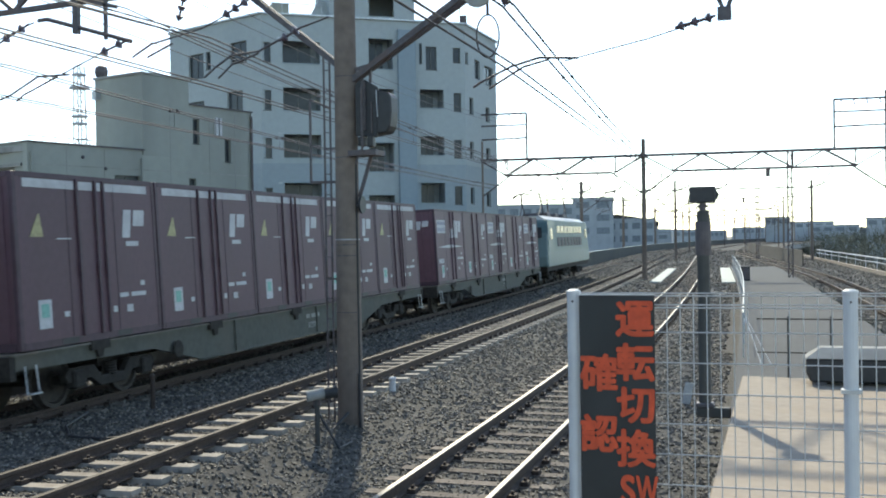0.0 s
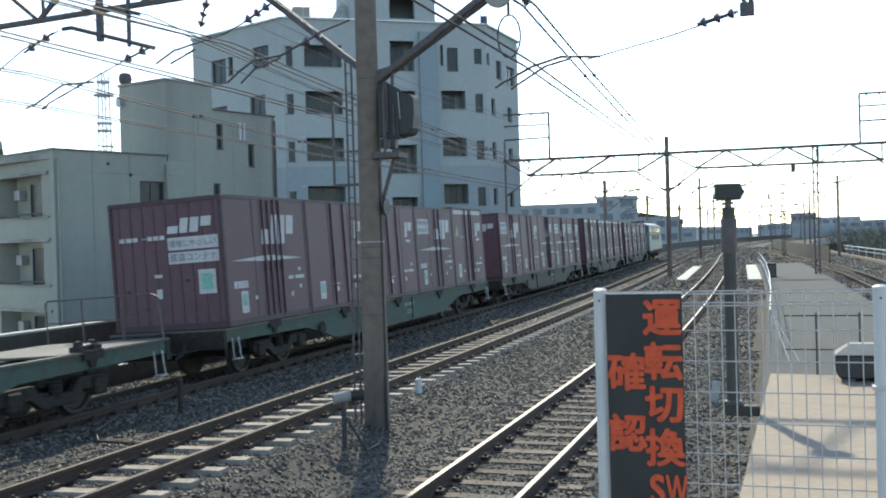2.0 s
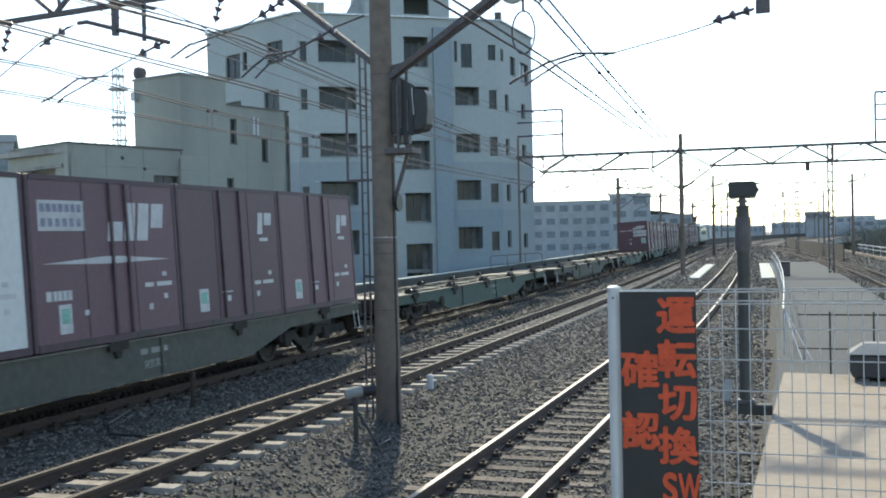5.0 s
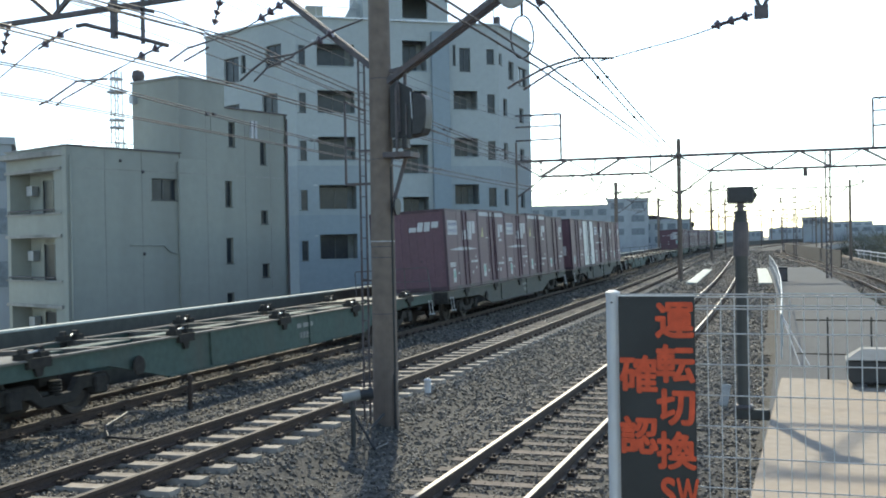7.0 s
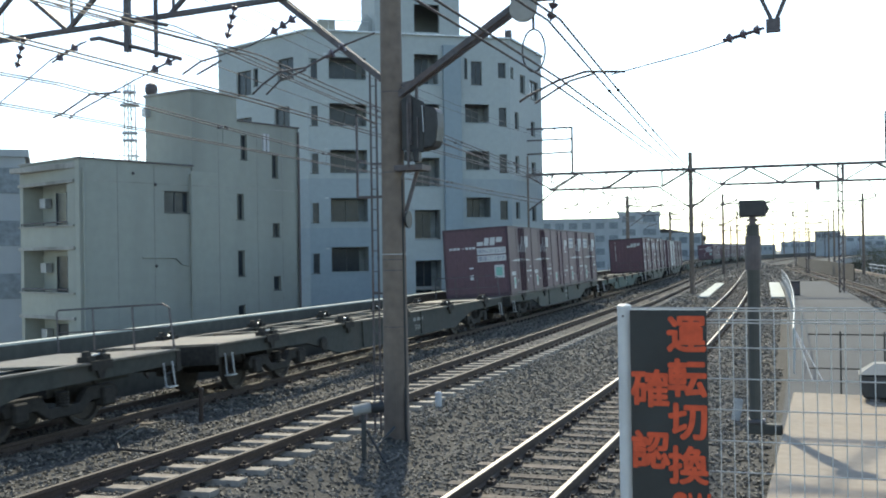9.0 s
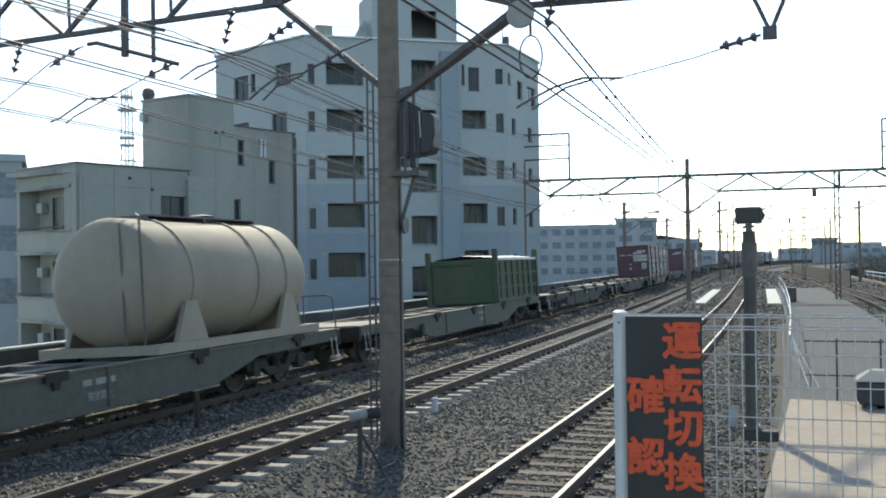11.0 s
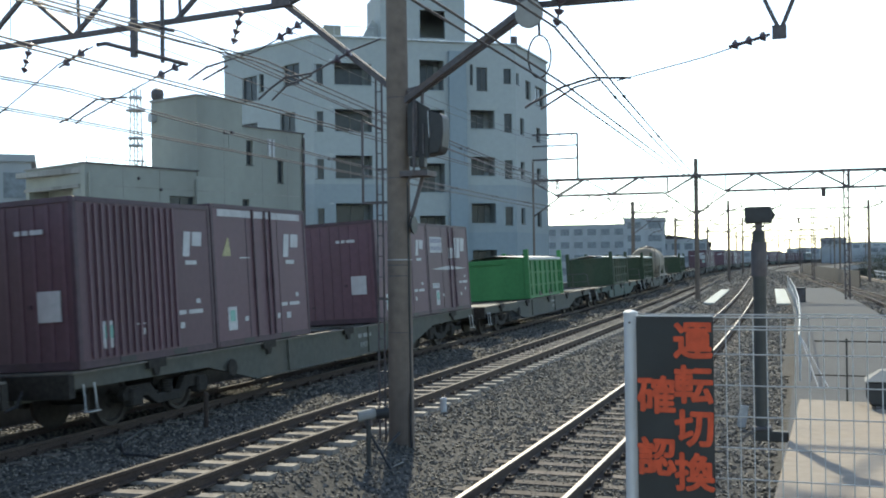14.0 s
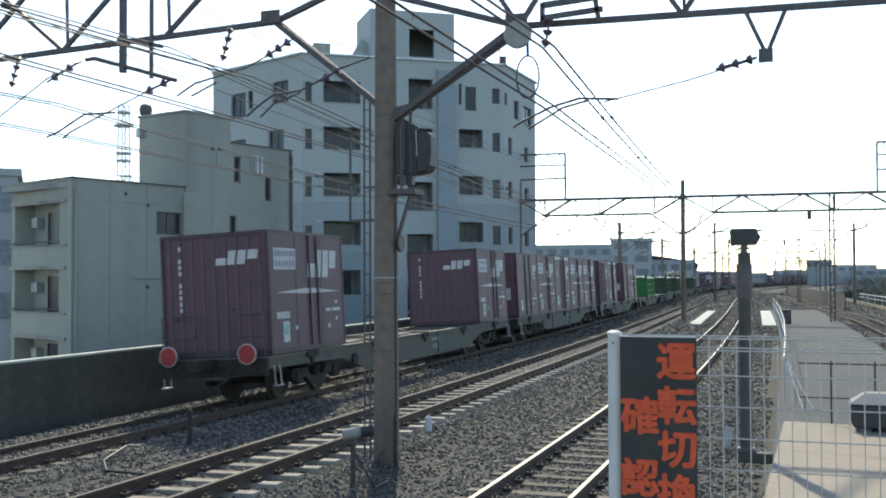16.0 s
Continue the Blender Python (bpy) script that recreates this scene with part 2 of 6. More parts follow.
    def mesh(self, name, mats, bevel=0.0, smooth=False):
        me = bpy.data.meshes.new(name)
        me.from_pydata(self.v, [], self.f)
        for mt in mats:
            me.materials.append(mt)
        me.polygons.foreach_set("material_index", self.mi)
        bm = bmesh.new()
        bm.from_mesh(me)
        bmesh.ops.recalc_face_normals(bm, faces=bm.faces)
        if bevel:
            bmesh.ops.bevel(bm, geom=[e for e in bm.edges if len(e.link_faces) == 2 and e.calc_face_angle(0) > 0.5], offset=bevel, segments=1, affect="EDGES", clamp_overlap=True)
        bm.to_mesh(me)
        bm.free()
        if smooth:
            me.polygons.foreach_set("use_smooth", [True] * len(me.polygons))
        return me


def part(name, b, mats, parent=None, label="", bevel=0.0, smooth=False, at=None):
    mats = mats if isinstance(mats, (list, tuple)) else [mats]
    ob = new(name, b.mesh(name, mats, bevel, smooth))
    if parent is not None:
        ob.parent = parent
    if at is not None:
        ob.matrix_basis = at
    if label:
        tagged(ob, label)
    return ob


def thing(name, label, category, group="", kind="", at=None):
    ob = new(name)
    ob.empty_display_size = 0.2
    if at is not None:
        ob.matrix_basis = at
    return tagged(ob, label, category, group, kind)


# ---- the line of the railway ----
K0, K1, GRADE = 1.014e-3, -0.900e-5, -0.0013
TRACKS = dict(near=(-3.335, -0.27, 0.0), middle=(-7.496, 1.087, 0.158), freight=(-11.237, 3.016, 0.085), right=(4.75, 0.5, 0.0))


def bend(y):
    """Sideways shift and slope of the line at y."""
    if y <= 0:
        return 0.0, 0.0
    if y > 430:
        x, a = bend(430)
        return x + a * (y - 430), a
    if y > 150:
        x, a = bend(150)
        return x + a * (y - 150) + (y - 150) ** 2 / 2800, a + (y - 150) / 1400
    return -(K0 * y * y / 2 + K1 * y ** 3 / 6), -(K0 * y + K1 * y * y / 2)


def on_line(d, s, u=0.0, w=0.0, cant=0.0, z=0.0):
    c = radians(cant)
    u2, w2 = u * math.cos(c) - w * math.sin(c), u * math.sin(c) + w * math.cos(c)
    x, a = bend(s)
    k = math.hypot(1, a)
    return Vector((x + (d + u2) / k, s - (d + u2) * a / k, w2 + z + GRADE * max(0, s)))


def line_pose(d, s, cant=0.0, z=0.0):
    p = on_line(d, s, 0, 0, 0, z)
    return pose(*p, 0, -cant, math.degrees(math.atan(-bend(s)[1])))


def arc_to_s(d, arc):
    s = arc
    for _ in range(6):
        s = arc - d * -bend(s)[1]
    return s


# ---- ground, viaduct, tracks ----
def build_ground():
    b = Build()
    n = 24
    for i in range(n):
        for j in range(n):
            x0, x1 = -2500 + 5000 * i / n, -2500 + 5000 * (i + 1) / n
            y0, y1 = -2000 + 6000 * j / n, -2000 + 6000 * (j + 1) / n
            b.add([(x0, y0, -8), (x1, y0, -8), (x1, y1, -8), (x0, y1, -8)], [(0, 1, 2, 3)])
    tagged(part("ground", b, M["ground"]), "grey built-up city ground below the railway viaduct", "ground", kind="structure")


def ballast_height(d, y):
    z = -0.27 + 0.20 * max(0.0, 1 - abs(d + 9.4) / 1.3) + 0.03 * noise.noise(Vector((d * 0.9, y * 0.5, 0))) + 0.02 * noise.noise(Vector((d * 3, y * 3, 5)))
    for dd, cant, tz in TRACKS.values():
        k = abs(d - dd)
        top = tz - (0.12 if dd < -10 else 0.163 if dd > -5 else 0.19)
        if k < 1.45:
            z = max(z, top - 0.02)
        elif k < 2.2:
            z = max(z, top - 0.02 - (k - 1.45) * 0.35)
    return z


def build_deck():
    ys = [-420 + 12 * i for i in range(35)] + [0 + 0.5 * i for i in range(140)] + [70 + 4 * i for i in range(20)] + [150 + 12 * i for i in range(40)]
    ds = np.linspace(-14.0, 9.3, 104)
    b = Build()
    vs = [on_line(d, y, 0, 0, 0, ballast_height(d, y)) for y in ys for d in ds]
    w = len(ds)
    fs = [(r * w + c, r * w + c + 1, (r + 1) * w + c + 1, (r + 1) * w + c) for r in range(len(ys) - 1) for c in range(w - 1)]
    b.add(vs, fs)
    bed = tagged(part("ballast_bed", b, M["ballast"], smooth=True), "grey crushed stone ballast on the railway viaduct", "ballast", kind="structure")
    # the viaduct's concrete body and its two parapets
    ys2 = [-420, -200, -60, -20] + list(range(0, 160, 8)) + [160 + 10 * i for i in range(28)] + [460, 620]

    def strip(name, prof, mt, label, cat):
        bb = Build()
        k = len(prof)
        vv = [on_line(d, y, 0, 0, 0, z) for y in ys2 for d, z in prof]
        ff = [(r * k + c, r * k + (c + 1) % k, (r + 1) * k + (c + 1) % k, (r + 1) * k + c) for r in range(len(ys2) - 1) for c in range(k)]
        ff += [tuple(range(k)), tuple(range((len(ys2) - 1) * k, len(ys2) * k))]
        bb.add(vv, ff)
        return tagged(part(name, bb, mt), label, cat, kind="structure")

    strip("viaduct_body", [(-14.4, -0.45), (-14.4, -1.6), (-12, -2.4), (8, -2.4), (9.7, -1.6), (9.7, -0.45)], M["concrete"], "weathered concrete viaduct deck carrying the tracks", "viaduct")
    # wall colour holds the backlit shade, coping colour the sunlit top
    strip("parapet_wall", [(-14.32, -0.5), (-14.32, 1.08), (-14.08, 1.08), (-14.08, -0.5)], M["parapet"], "weathered concrete parapet along the viaduct edge, coloured dark for its backlit face", "parapet")
    strip("parapet_coping", [(-14.31, 1.08), (-14.31, 1.12), (-14.09, 1.12), (-14.09, 1.08)], M["cover"], "concrete coping on the parapet wall, coloured pale for the sun on it", "coping")
    strip("outer_parapet", [(9.35, -0.5), (9.35, -0.02), (9.6, -0.02), (9.6, -0.5)], M["slab"], "pale low concrete kerb on the far side of the viaduct", "parapet")
    return bed


def build_stones():
    rng = np.random.default_rng(7)
    base = np.array([(1, 0, 0), (-1, 0, 0), (0, 1, 0), (0, -1, 0), (0, 0, 1), (0, 0, -1)], float)
    faces = [(0, 2, 4), (2, 1, 4), (1, 3, 4), (3, 0, 4), (2, 0, 5), (1, 2, 5), (3, 1, 5), (0, 3, 5)]
    spots = []
    for y0, y1, d0, d1, per, size in ((6, 15, -13.9, -0.6, 190, 0.031), (15, 27, -13.9, -0.7, 130, 0.037), (27, 48, -13.9, -0.9, 50, 0.052), (48, 100, -13.9, 9.2, 13, 0.075), (100, 210, -13.9, 9.2, 3, 0.13), (25, 48, 2.6, 9, 45, 0.055)):
        n = int((y1 - y0) * (d1 - d0) * per)
        dd, yy = rng.uniform(d0, d1, n), rng.uniform(y0, y1, n)
        for d, y in zip(dd, yy):
            if y < 13 and d > -1.9 and y * 0.1 + d > 1:
                continue
            spots.append((d, y, size))
    verts = np.empty((len(spots) * 6, 3))
    for i, (d, y, size) in enumerate(spots):
        p = on_line(d, y, 0, 0, 0, ballast_height(d, y))
        q = base * rng.uniform(0.55, 1.25, (6, 1)) * size + rng.uniform(-0.3, 0.3, (6, 3)) * size
        a, t = rng.uniform(0, 6.28), rng.uniform(-0.8, 0.8)
        ca, sa, ct, st = math.cos(a), math.sin(a), math.cos(t), math.sin(t)
        q = q @ np.array([[ca, sa, 0], [-sa, ca, 0], [0, 0, 1]]) @ np.array([[1, 0, 0], [0, ct, st], [0, -st, ct]])
        q[:, 2] *= 0.8
        verts[i * 6:i * 6 + 6] = q + np.array([p.x, p.y, p.z + 0.25 * size])
    fs = (np.array(faces)[None] + (np.arange(len(spots)) * 6)[:, None, None]).reshape(-1, 3)
    me = bpy.data.meshes.new("ballast_stones")
    me.from_pydata(verts.tolist(), [], fs.tolist())
    me.materials.append(M["stones"])
    tagged(new("ballast_stones", me), "loose angular grey ballast stones between the rails", "ballast stones", kind="stuff")


def build_tracks():
    prof = [(-0.0325, -0.004), (-0.0325, -0.045), (-0.009, -0.06), (-0.009, -0.125), (-0.0635, -0.142), (-0.0635, -0.155),
            (0.0635, -0.155), (0.0635, -0.142), (0.009, -0.125), (0.009, -0.06), (0.0325, -0.045), (0.0325, -0.004)]
    ys = [-420, -100, -30] + [-10 + 2.5 * i for i in range(64)] + [155 + 5 * i for i in range(56)] + [460, 520, 600]
    sb = Build()
    sprof = [(-0.14, -0.32), (-0.10, -0.16), (0.10, -0.16), (0.14, -0.32)]
    sb.prism(sprof, -1.0, 1.0, "x")
    for sx in (-1, 1):
        for off in (-0.105, 0.105):
            sb.box(sx * 0.565 + off - 0.045, sx * 0.565 + off + 0.045, -0.07, 0.07, -0.162, -0.108, 1)
            sb.tube((sx * 0.565 + off, 0, -0.11), (sx * 0.565 + off, 0, -0.075), 0.022, 6, mi=1)
    sleeper_mesh = {True: sb.mesh("sleeper", [M["sleeper"], M["clip"]]), False: sb.mesh("sleeper", [M["sleeperb"], M["clip"]])}
    drift = lambda k, y: -0.027 * min(100.0, max(0.0, y - 70)) if k == "right" else 0.0
    labels = dict(near="nearest railway track with polished rails on concrete sleepers", middle="middle railway track with rusty rails on concrete sleepers",
                  freight="freight railway track beside the viaduct parapet", right="railway track on the far side of the platform end")
    for key, (d, cant, z) in TRACKS.items():
        tr = thing("railway_track", labels[key], "railway track", kind="structure")
        for side in (-1, 1):
            b = Build()
            k = len(prof)
            vs = [on_line(d + drift(key, y), y, side * 0.565 + p[0], p[1], cant, z) for y in ys for p in prof]
            fs = [(r * k + c, r * k + (c + 1) % k, (r + 1) * k + (c + 1) % k, (r + 1) * k + c) for r in range(len(ys) - 1) for c in range(k) if c != k - 1]
            b.add(vs, fs)
            b.add([on_line(d + drift(key, y), y, side * 0.565 + u, 0.0, cant, z) for y in ys for u in (-0.024, 0.024)],
                  [(2 * r, 2 * r + 1, 2 * r + 3, 2 * r + 2) for r in range(len(ys) - 1)], 1)
            for e, (u0, u1) in enumerate(((-0.0325, -0.024), (0.024, 0.0325))):
                za, zb = ((-0.004, 0.0), (0.0, -0.004))[e]
                b.add([on_line(d + drift(key, y), y, side * 0.565 + u, w, cant, z) for y in ys for u, w in ((u0, za), (u1, zb))],
                      [(2 * r, 2 * r + 1, 2 * r + 3, 2 * r + 2) for r in range(len(ys) - 1)], 1)
            part("rail", b, [M["rail"], M["railtop" if key == "near" else "raildull"]], tr)
        y = 5.0
        end = 95 if key in ("near", "middle") else 70
        if key == "right":
            y, end = 25.0, 75
        while y < end:
            ob = new("sleeper", sleeper_mesh[key == "middle"])
            ob.parent = tr
            ob.matrix_basis = line_pose(d, y, cant, z) @ pose(0, random.uniform(-.02, .02), 0, 0, 0, random.uniform(-.6, .6))
            y += 0.62


build_ground()
build_deck()
build_tracks()
build_stones()


# ---- platform end ----
def build_platform():
    z = 1.1
    b = Build()
    b.prism([(-0.36, 12.0), (4.0, 11.4), (4.0, -40), (-1.9, -40), (-1.9, 2.2), (-0.40, 2.2)], 0.84, z, "z")
    b.prism([(-0.26, 11.9), (3.9, 11.3), (3.9, -40), (-1.8, -40), (-1.8, 2.1), (-0.30, 2.1)], -0.6, 0.84, "z", 1)
    tagged(part("platform", b, [M["slab"], M["concrete"]], bevel=0.012), "worn beige concrete slab at the end of the station platform", "platform", kind="structure")
    # low asphalt path beyond the slab
    b = Build()
    ys = [11.3 + 3 * i for i in range(28)]
    vs = [on_line(d, y, 0, 0, 0, zz) for y in ys for d, zz in ((-0.55, -0.02), (3.1, -0.02), (3.1, -0.6), (-0.55, -0.6))]
    fs = [(r * 4 + c, r * 4 + (c + 1) % 4, (r + 1) * 4 + (c + 1) % 4, (r + 1) * 4 + c) for r in range(len(ys) - 1) for c in range(4)]
    fs += [(0, 1, 2, 3), tuple(len(vs) - 4 + i for i in range(4))]
    b.add(vs, fs)
    tagged(part("path", b, M["asphalt"]), "grey asphalt walkway between the tracks beyond the platform", "path", kind="structure")
    # stair-side handrail at the slab's end
    rail = thing("handrail", "pale steel pipe handrail running on from the platform end", "handrail")
    pts = [on_line(-0.42, y, 0, 0, 0, zz) for y, zz in ((24.0, -0.05), (24.05, 0.95), (24.6, 1.05), (30, 1.05), (42, 1.05), (58, 1.05), (74, 1.05), (88, 1.05))]
    part("top_rail", Build().path(pts, 0.016, 8), M["mesh"], rail)
    part("mid_rail", Build().path([p - Vector((0, 0, 0.45)) for p in pts[2:]], 0.013, 8), M["galv"], rail)
    for y in range(27, 90, 4):
        part("post", Build().tube(on_line(-0.42, y, 0, 0, 0, -0.1), on_line(-0.42, y, 0, 0, 0, 1.05), 0.022, 8), M["galv"], rail)
    for u in (-0.05, 0.15):
        part("brace", Build().tube(on_line(-0.40, 24.1, 0, 0, 0, 0.92), on_line(u, 22.6, 0, 0, 0, -0.03), 0.012, 8), M["galv"], rail)
    # low end rail across the slab
    er = thing("end_rail", "thin grey steel railing across the end of the slab", "railing")
    for x in (0.12, 0.55, 1.0):
        part("post", Build().tube((x, 12.0, 0.9), (x, 12.0, 1.75), 0.010, 8), M["postgrey"], er)
    part("top_rail", Build().tube((-0.2, 12.0, 1.72), (1.6, 11.95, 1.72), 0.009, 8), M["postgrey"], er)
    part("mid_rail", Build().tube((-0.2, 12.0, 1.36), (1.6, 11.95, 1.36), 0.008, 8), M["postgrey"], er)
    # dark equipment box with a shiny sloping lid
    bx = thing("equipment_box", "black metal equipment box with bright sloping lid on the slab", "equipment box", at=pose(0.93, 11.56, 1.1, 0, 0, -1))
    part("body", Build().prism([(-0.60, 0.03), (0.60, 0.03), (0.64, 0.12), (0.64, 0.27), (-0.64, 0.27), (-0.64, 0.12)], -0.2, 0.2, "y"), M["black"], bx, bevel=0.02)
    lid = Build()
    lid.add([(-0.65, -0.21, 0.27), (0.65, -0.21, 0.27), (0.65, 0.21, 0.27), (-0.65, 0.21, 0.27), (-0.50, -0.06, 0.37), (0.5, -0.06, 0.37), (0.5, 0.14, 0.37), (-0.50, 0.14, 0.37)],
            [(0, 1, 5, 4), (1, 2, 6, 5), (2, 3, 7, 6), (3, 0, 4, 7), (4, 5, 6, 7), (3, 2, 1, 0)])
    part("lid", lid, M["concrete"], bx, "pale worn metal sloping lid")
    for x in (-0.5, 0.5):
        part("foot", Build().box(x - 0.05, x + 0.05, -0.18, 0.18, -0.004, 0.03), M["steel"], bx)


def glyph(ch, m, size, mt, parent, name="character", brush=0.034):
    cu = bpy.data.curves.new("letter", "FONT")
    cu.body, cu.size, cu.extrude = ch, size, 0.0012
    cu.align_x, cu.align_y = "CENTER", "CENTER"
    o = new("letter", cu)
    bpy.context.view_layer.update()
    me = bpy.data.meshes.new_from_object(o)
    bpy.data.objects.remove(o)
    bpy.data.curves.remove(cu)
    xs = [v.co.x for v in me.vertices]
    zs = [v.co.y for v in me.vertices]
    cx, cy = (min(xs) + max(xs)) / 2, (min(zs) + max(zs)) / 2
    for v in me.vertices:
        v.co.x, v.co.y = v.co.x - cx, v.co.y - cy
    # broad brush strokes: the outline set five times, a stroke's width apart
    t = bmesh.new()
    s = size * brush
    for i, (dx, dy) in enumerate(((0, 0), (s, 0), (-s, 0), (0, s), (0, -s), (s * .7, s * .7), (-s * .7, s * .7), (s * .7, -s * .7), (-s * .7, -s * .7))):
        c = me.copy()
        c.transform(Matrix.Translation((dx, dy, 0.0003 * i)))
        t.from_mesh(c)
        bpy.data.meshes.remove(c)
    t.to_mesh(me)
    t.free()
    me.materials.clear()
    me.materials.append(mt)
    me.polygons.foreach_set("material_index", [0] * len(me.polygons))
    ob = new(name, me)
    ob.parent, ob.matrix_basis = parent, m
    return ob


FENCE_Y = 3.55


def build_fence():
    f = thing("mesh_fence", "white-posted galvanised wire mesh fence across the platform end", "fence")
    top = 2.455
    posts = (-0.640, 0.228)
    for x in posts:
        p = part("post", Build().tube((x, FENCE_Y, 1.1), (x, FENCE_Y, top - 0.006), 0.0225, 16), M["whitep"], f, "white painted round steel post", smooth=False)
        cap = Build().lathe([(0.0235, 0), (0.0245, 0.006), (0.0245, 0.012), (0.012, 0.018)], pose(x, FENCE_Y, top - 0.01), 16)
        part("post_cap", cap, M["whitep"], p)
        part("bolt", Build().tube((x, FENCE_Y - 0.026, top - 0.032), (x, FENCE_Y - 0.018, top - 0.032), 0.004, 8), M["steel"], p)
    x0, x1 = posts[0] + 0.02, 1.25
    for i in range(int((x1 - x0) / 0.0425)):
        x = x0 + 0.030 + i * 0.0425
        b = Build().path([(x, FENCE_Y + 0.012, 1.16), (x, FENCE_Y + 0.012, top - 0.075), (x, FENCE_Y + 0.022, top - 0.045), (x, FENCE_Y + 0.012, top - 0.01)], 0.0020, 5)
        part("vertical_wire", b, M["mesh"], f)
    zs = [top - 0.006, top - 0.015, top - 0.044, top - 0.054] + [top - 0.134 - 0.1 * i for i in range(12)]
    for z in zs:
        part("horizontal_wire", Build().tube((x0, FENCE_Y + 0.008, z), (x1, FENCE_Y + 0.008, z), 0.0024, 5), M["mesh"], f)
    for z in (top - 0.31, top - 0.9):
        part("clamp", Build().box(posts[1] - 0.03, posts[1] + 0.03, FENCE_Y - 0.028, FENCE_Y + 0.02, z - 0.006, z + 0.006), M["galv"], f)
    # the warning board
    s = thing("warning_sign", "tall black sign board with orange vertical lettering fixed to the fence", "sign")
    a, bx = -0.616, -0.370
    zt = top - 0.010
    part("board", Build().box(a, bx, FENCE_Y - 0.034, FENCE_Y - 0.030, 1.42, zt), M["board"], s)
    part("board_edge", Build().box(a, bx, FENCE_Y - 0.036, FENCE_Y - 0.029, zt - 0.001, zt + 0.003), M["whitep"], s)
    face = lambda x, z, sx=1.0, sy=1.0: pose(x, FENCE_Y - 0.036, z, 90, 0, 0) @ Matrix.Diagonal((sx, sy, 1, 1))
    cr = bx - 0.064
    step = 0.141
    for i, ch in enumerate("運転切換"):
        glyph(ch, face(cr, zt - 0.078 - i * step, 1.0, 1.0), 0.127, M["orange"], s)
    for i, ch in enumerate("SW"):
        glyph(ch, face(cr - 0.028 + 0.062 * i, zt - 0.075 - 4 * step, 1.0 if i == 0 else 0.62, 1.25), 0.105, M["orange"], s)
    for ch, z in (("確", zt - 0.255), ("認", zt - 0.455)):
        glyph(ch, face(a + 0.062, z), 0.127, M["orange"], s)


build_platform()
build_fence()


# ---- signal post at the slab's edge ----
def build_small_signal():
    s = thing("repeater_signal", "dark sign box seen from behind on a grey post", "signal", at=pose(-0.615, 9.85, 0.9))
    part("post", Build().tube((0, 0, 0.2), (0, 0, 1.95), 0.055, 16), M["postgrey"], s)
    part("sleeve", Build().tube((0, 0, 1.55), (0, 0, 1.85), 0.07, 16), M["steel"], s)
    part("neck", Build().tube((0, 0, 1.9), (0, 0, 2.06), 0.03, 12).box(-0.05, 0.05, -0.03, 0.03, 1.98, 2.0), M["steel"], s)
    part("sign_box", Build().box(-0.115, 0.115, -0.06, 0.06, 2.02, 2.165), M["black"], s, "black sign box", bevel=0.01)
    part("side_bracket", Build().prism([(0.115, 2.04), (0.145, 2.09), (0.115, 2.14)], -0.04, 0.04, "y"), M["black"], s)
    # block added where a dark patch of shade lies beside the slab
    part("base_bracket", Build().box(-0.07, 0.225, -0.06, 0.06, 0.10, 0.19), M["postgrey"], s, "grey block added below the post beside the slab", bevel=0.01)
    part("base_flange", Build().box(-0.08, 0.08, -0.08, 0.08, 0.19, 0.23), M["steel"], s, bevel=0.01)


build_small_signal()


def build_plate():
    p = thing("marker_plate", "small pale plate on a stake in the ballast", "marker plate", at=pose(-1.50, 18.6, -0.3, 0, 10, 8))
    part("stake", Build().tube((0, 0, -0.1), (0, 0, 0.35), 0.02, 8), M["steel"], p)
    part("plate", Build().box(-0.07, 0.07, -0.02, -0.005, 0.05, 0.42), M["galv"], p, bevel=0.003)


build_plate()


def build_weeds():
    rng = random.Random(11)
    b = Build()
    for i in range(420):
        y = rng.uniform(27, 54)
        p = on_line(3.18 + rng.gauss(0, 0.06), y, 0, 0, 0, -0.2)
        d = Vector((rng.uniform(-0.5, 0.5), rng.uniform(-0.5, 0.5), 1)) * rng.uniform(0.08, 0.28)
        b.tube(p, p + d, 0.009, 3, 0.002, caps=False)
    tagged(part("weeds", b, M["leaf"]), "thin dry weeds along the edge of the walkway", "weeds", kind="stuff")


build_weeds()


# ---- overhead line structures ----
def insulator(b, a, c, n=3, r=0.075):
    """A string of ribbed discs from a to c."""
    a, c = Vector(a), Vector(c)
    b.tube(a, c, 0.018, 6)
    ax = (c - a).normalized()
    rot = ax.to_track_quat("Z", "Y").to_matrix().to_4x4()
    for i in range(n):
        p = a.lerp(c, (i + 0.5) / n)
        b.lathe([(0.025, -0.035), (r, -0.02), (r * 0.9, 0.0), (0.035, 0.045)], Matrix.Translation(p) @ rot, 10)
    return b


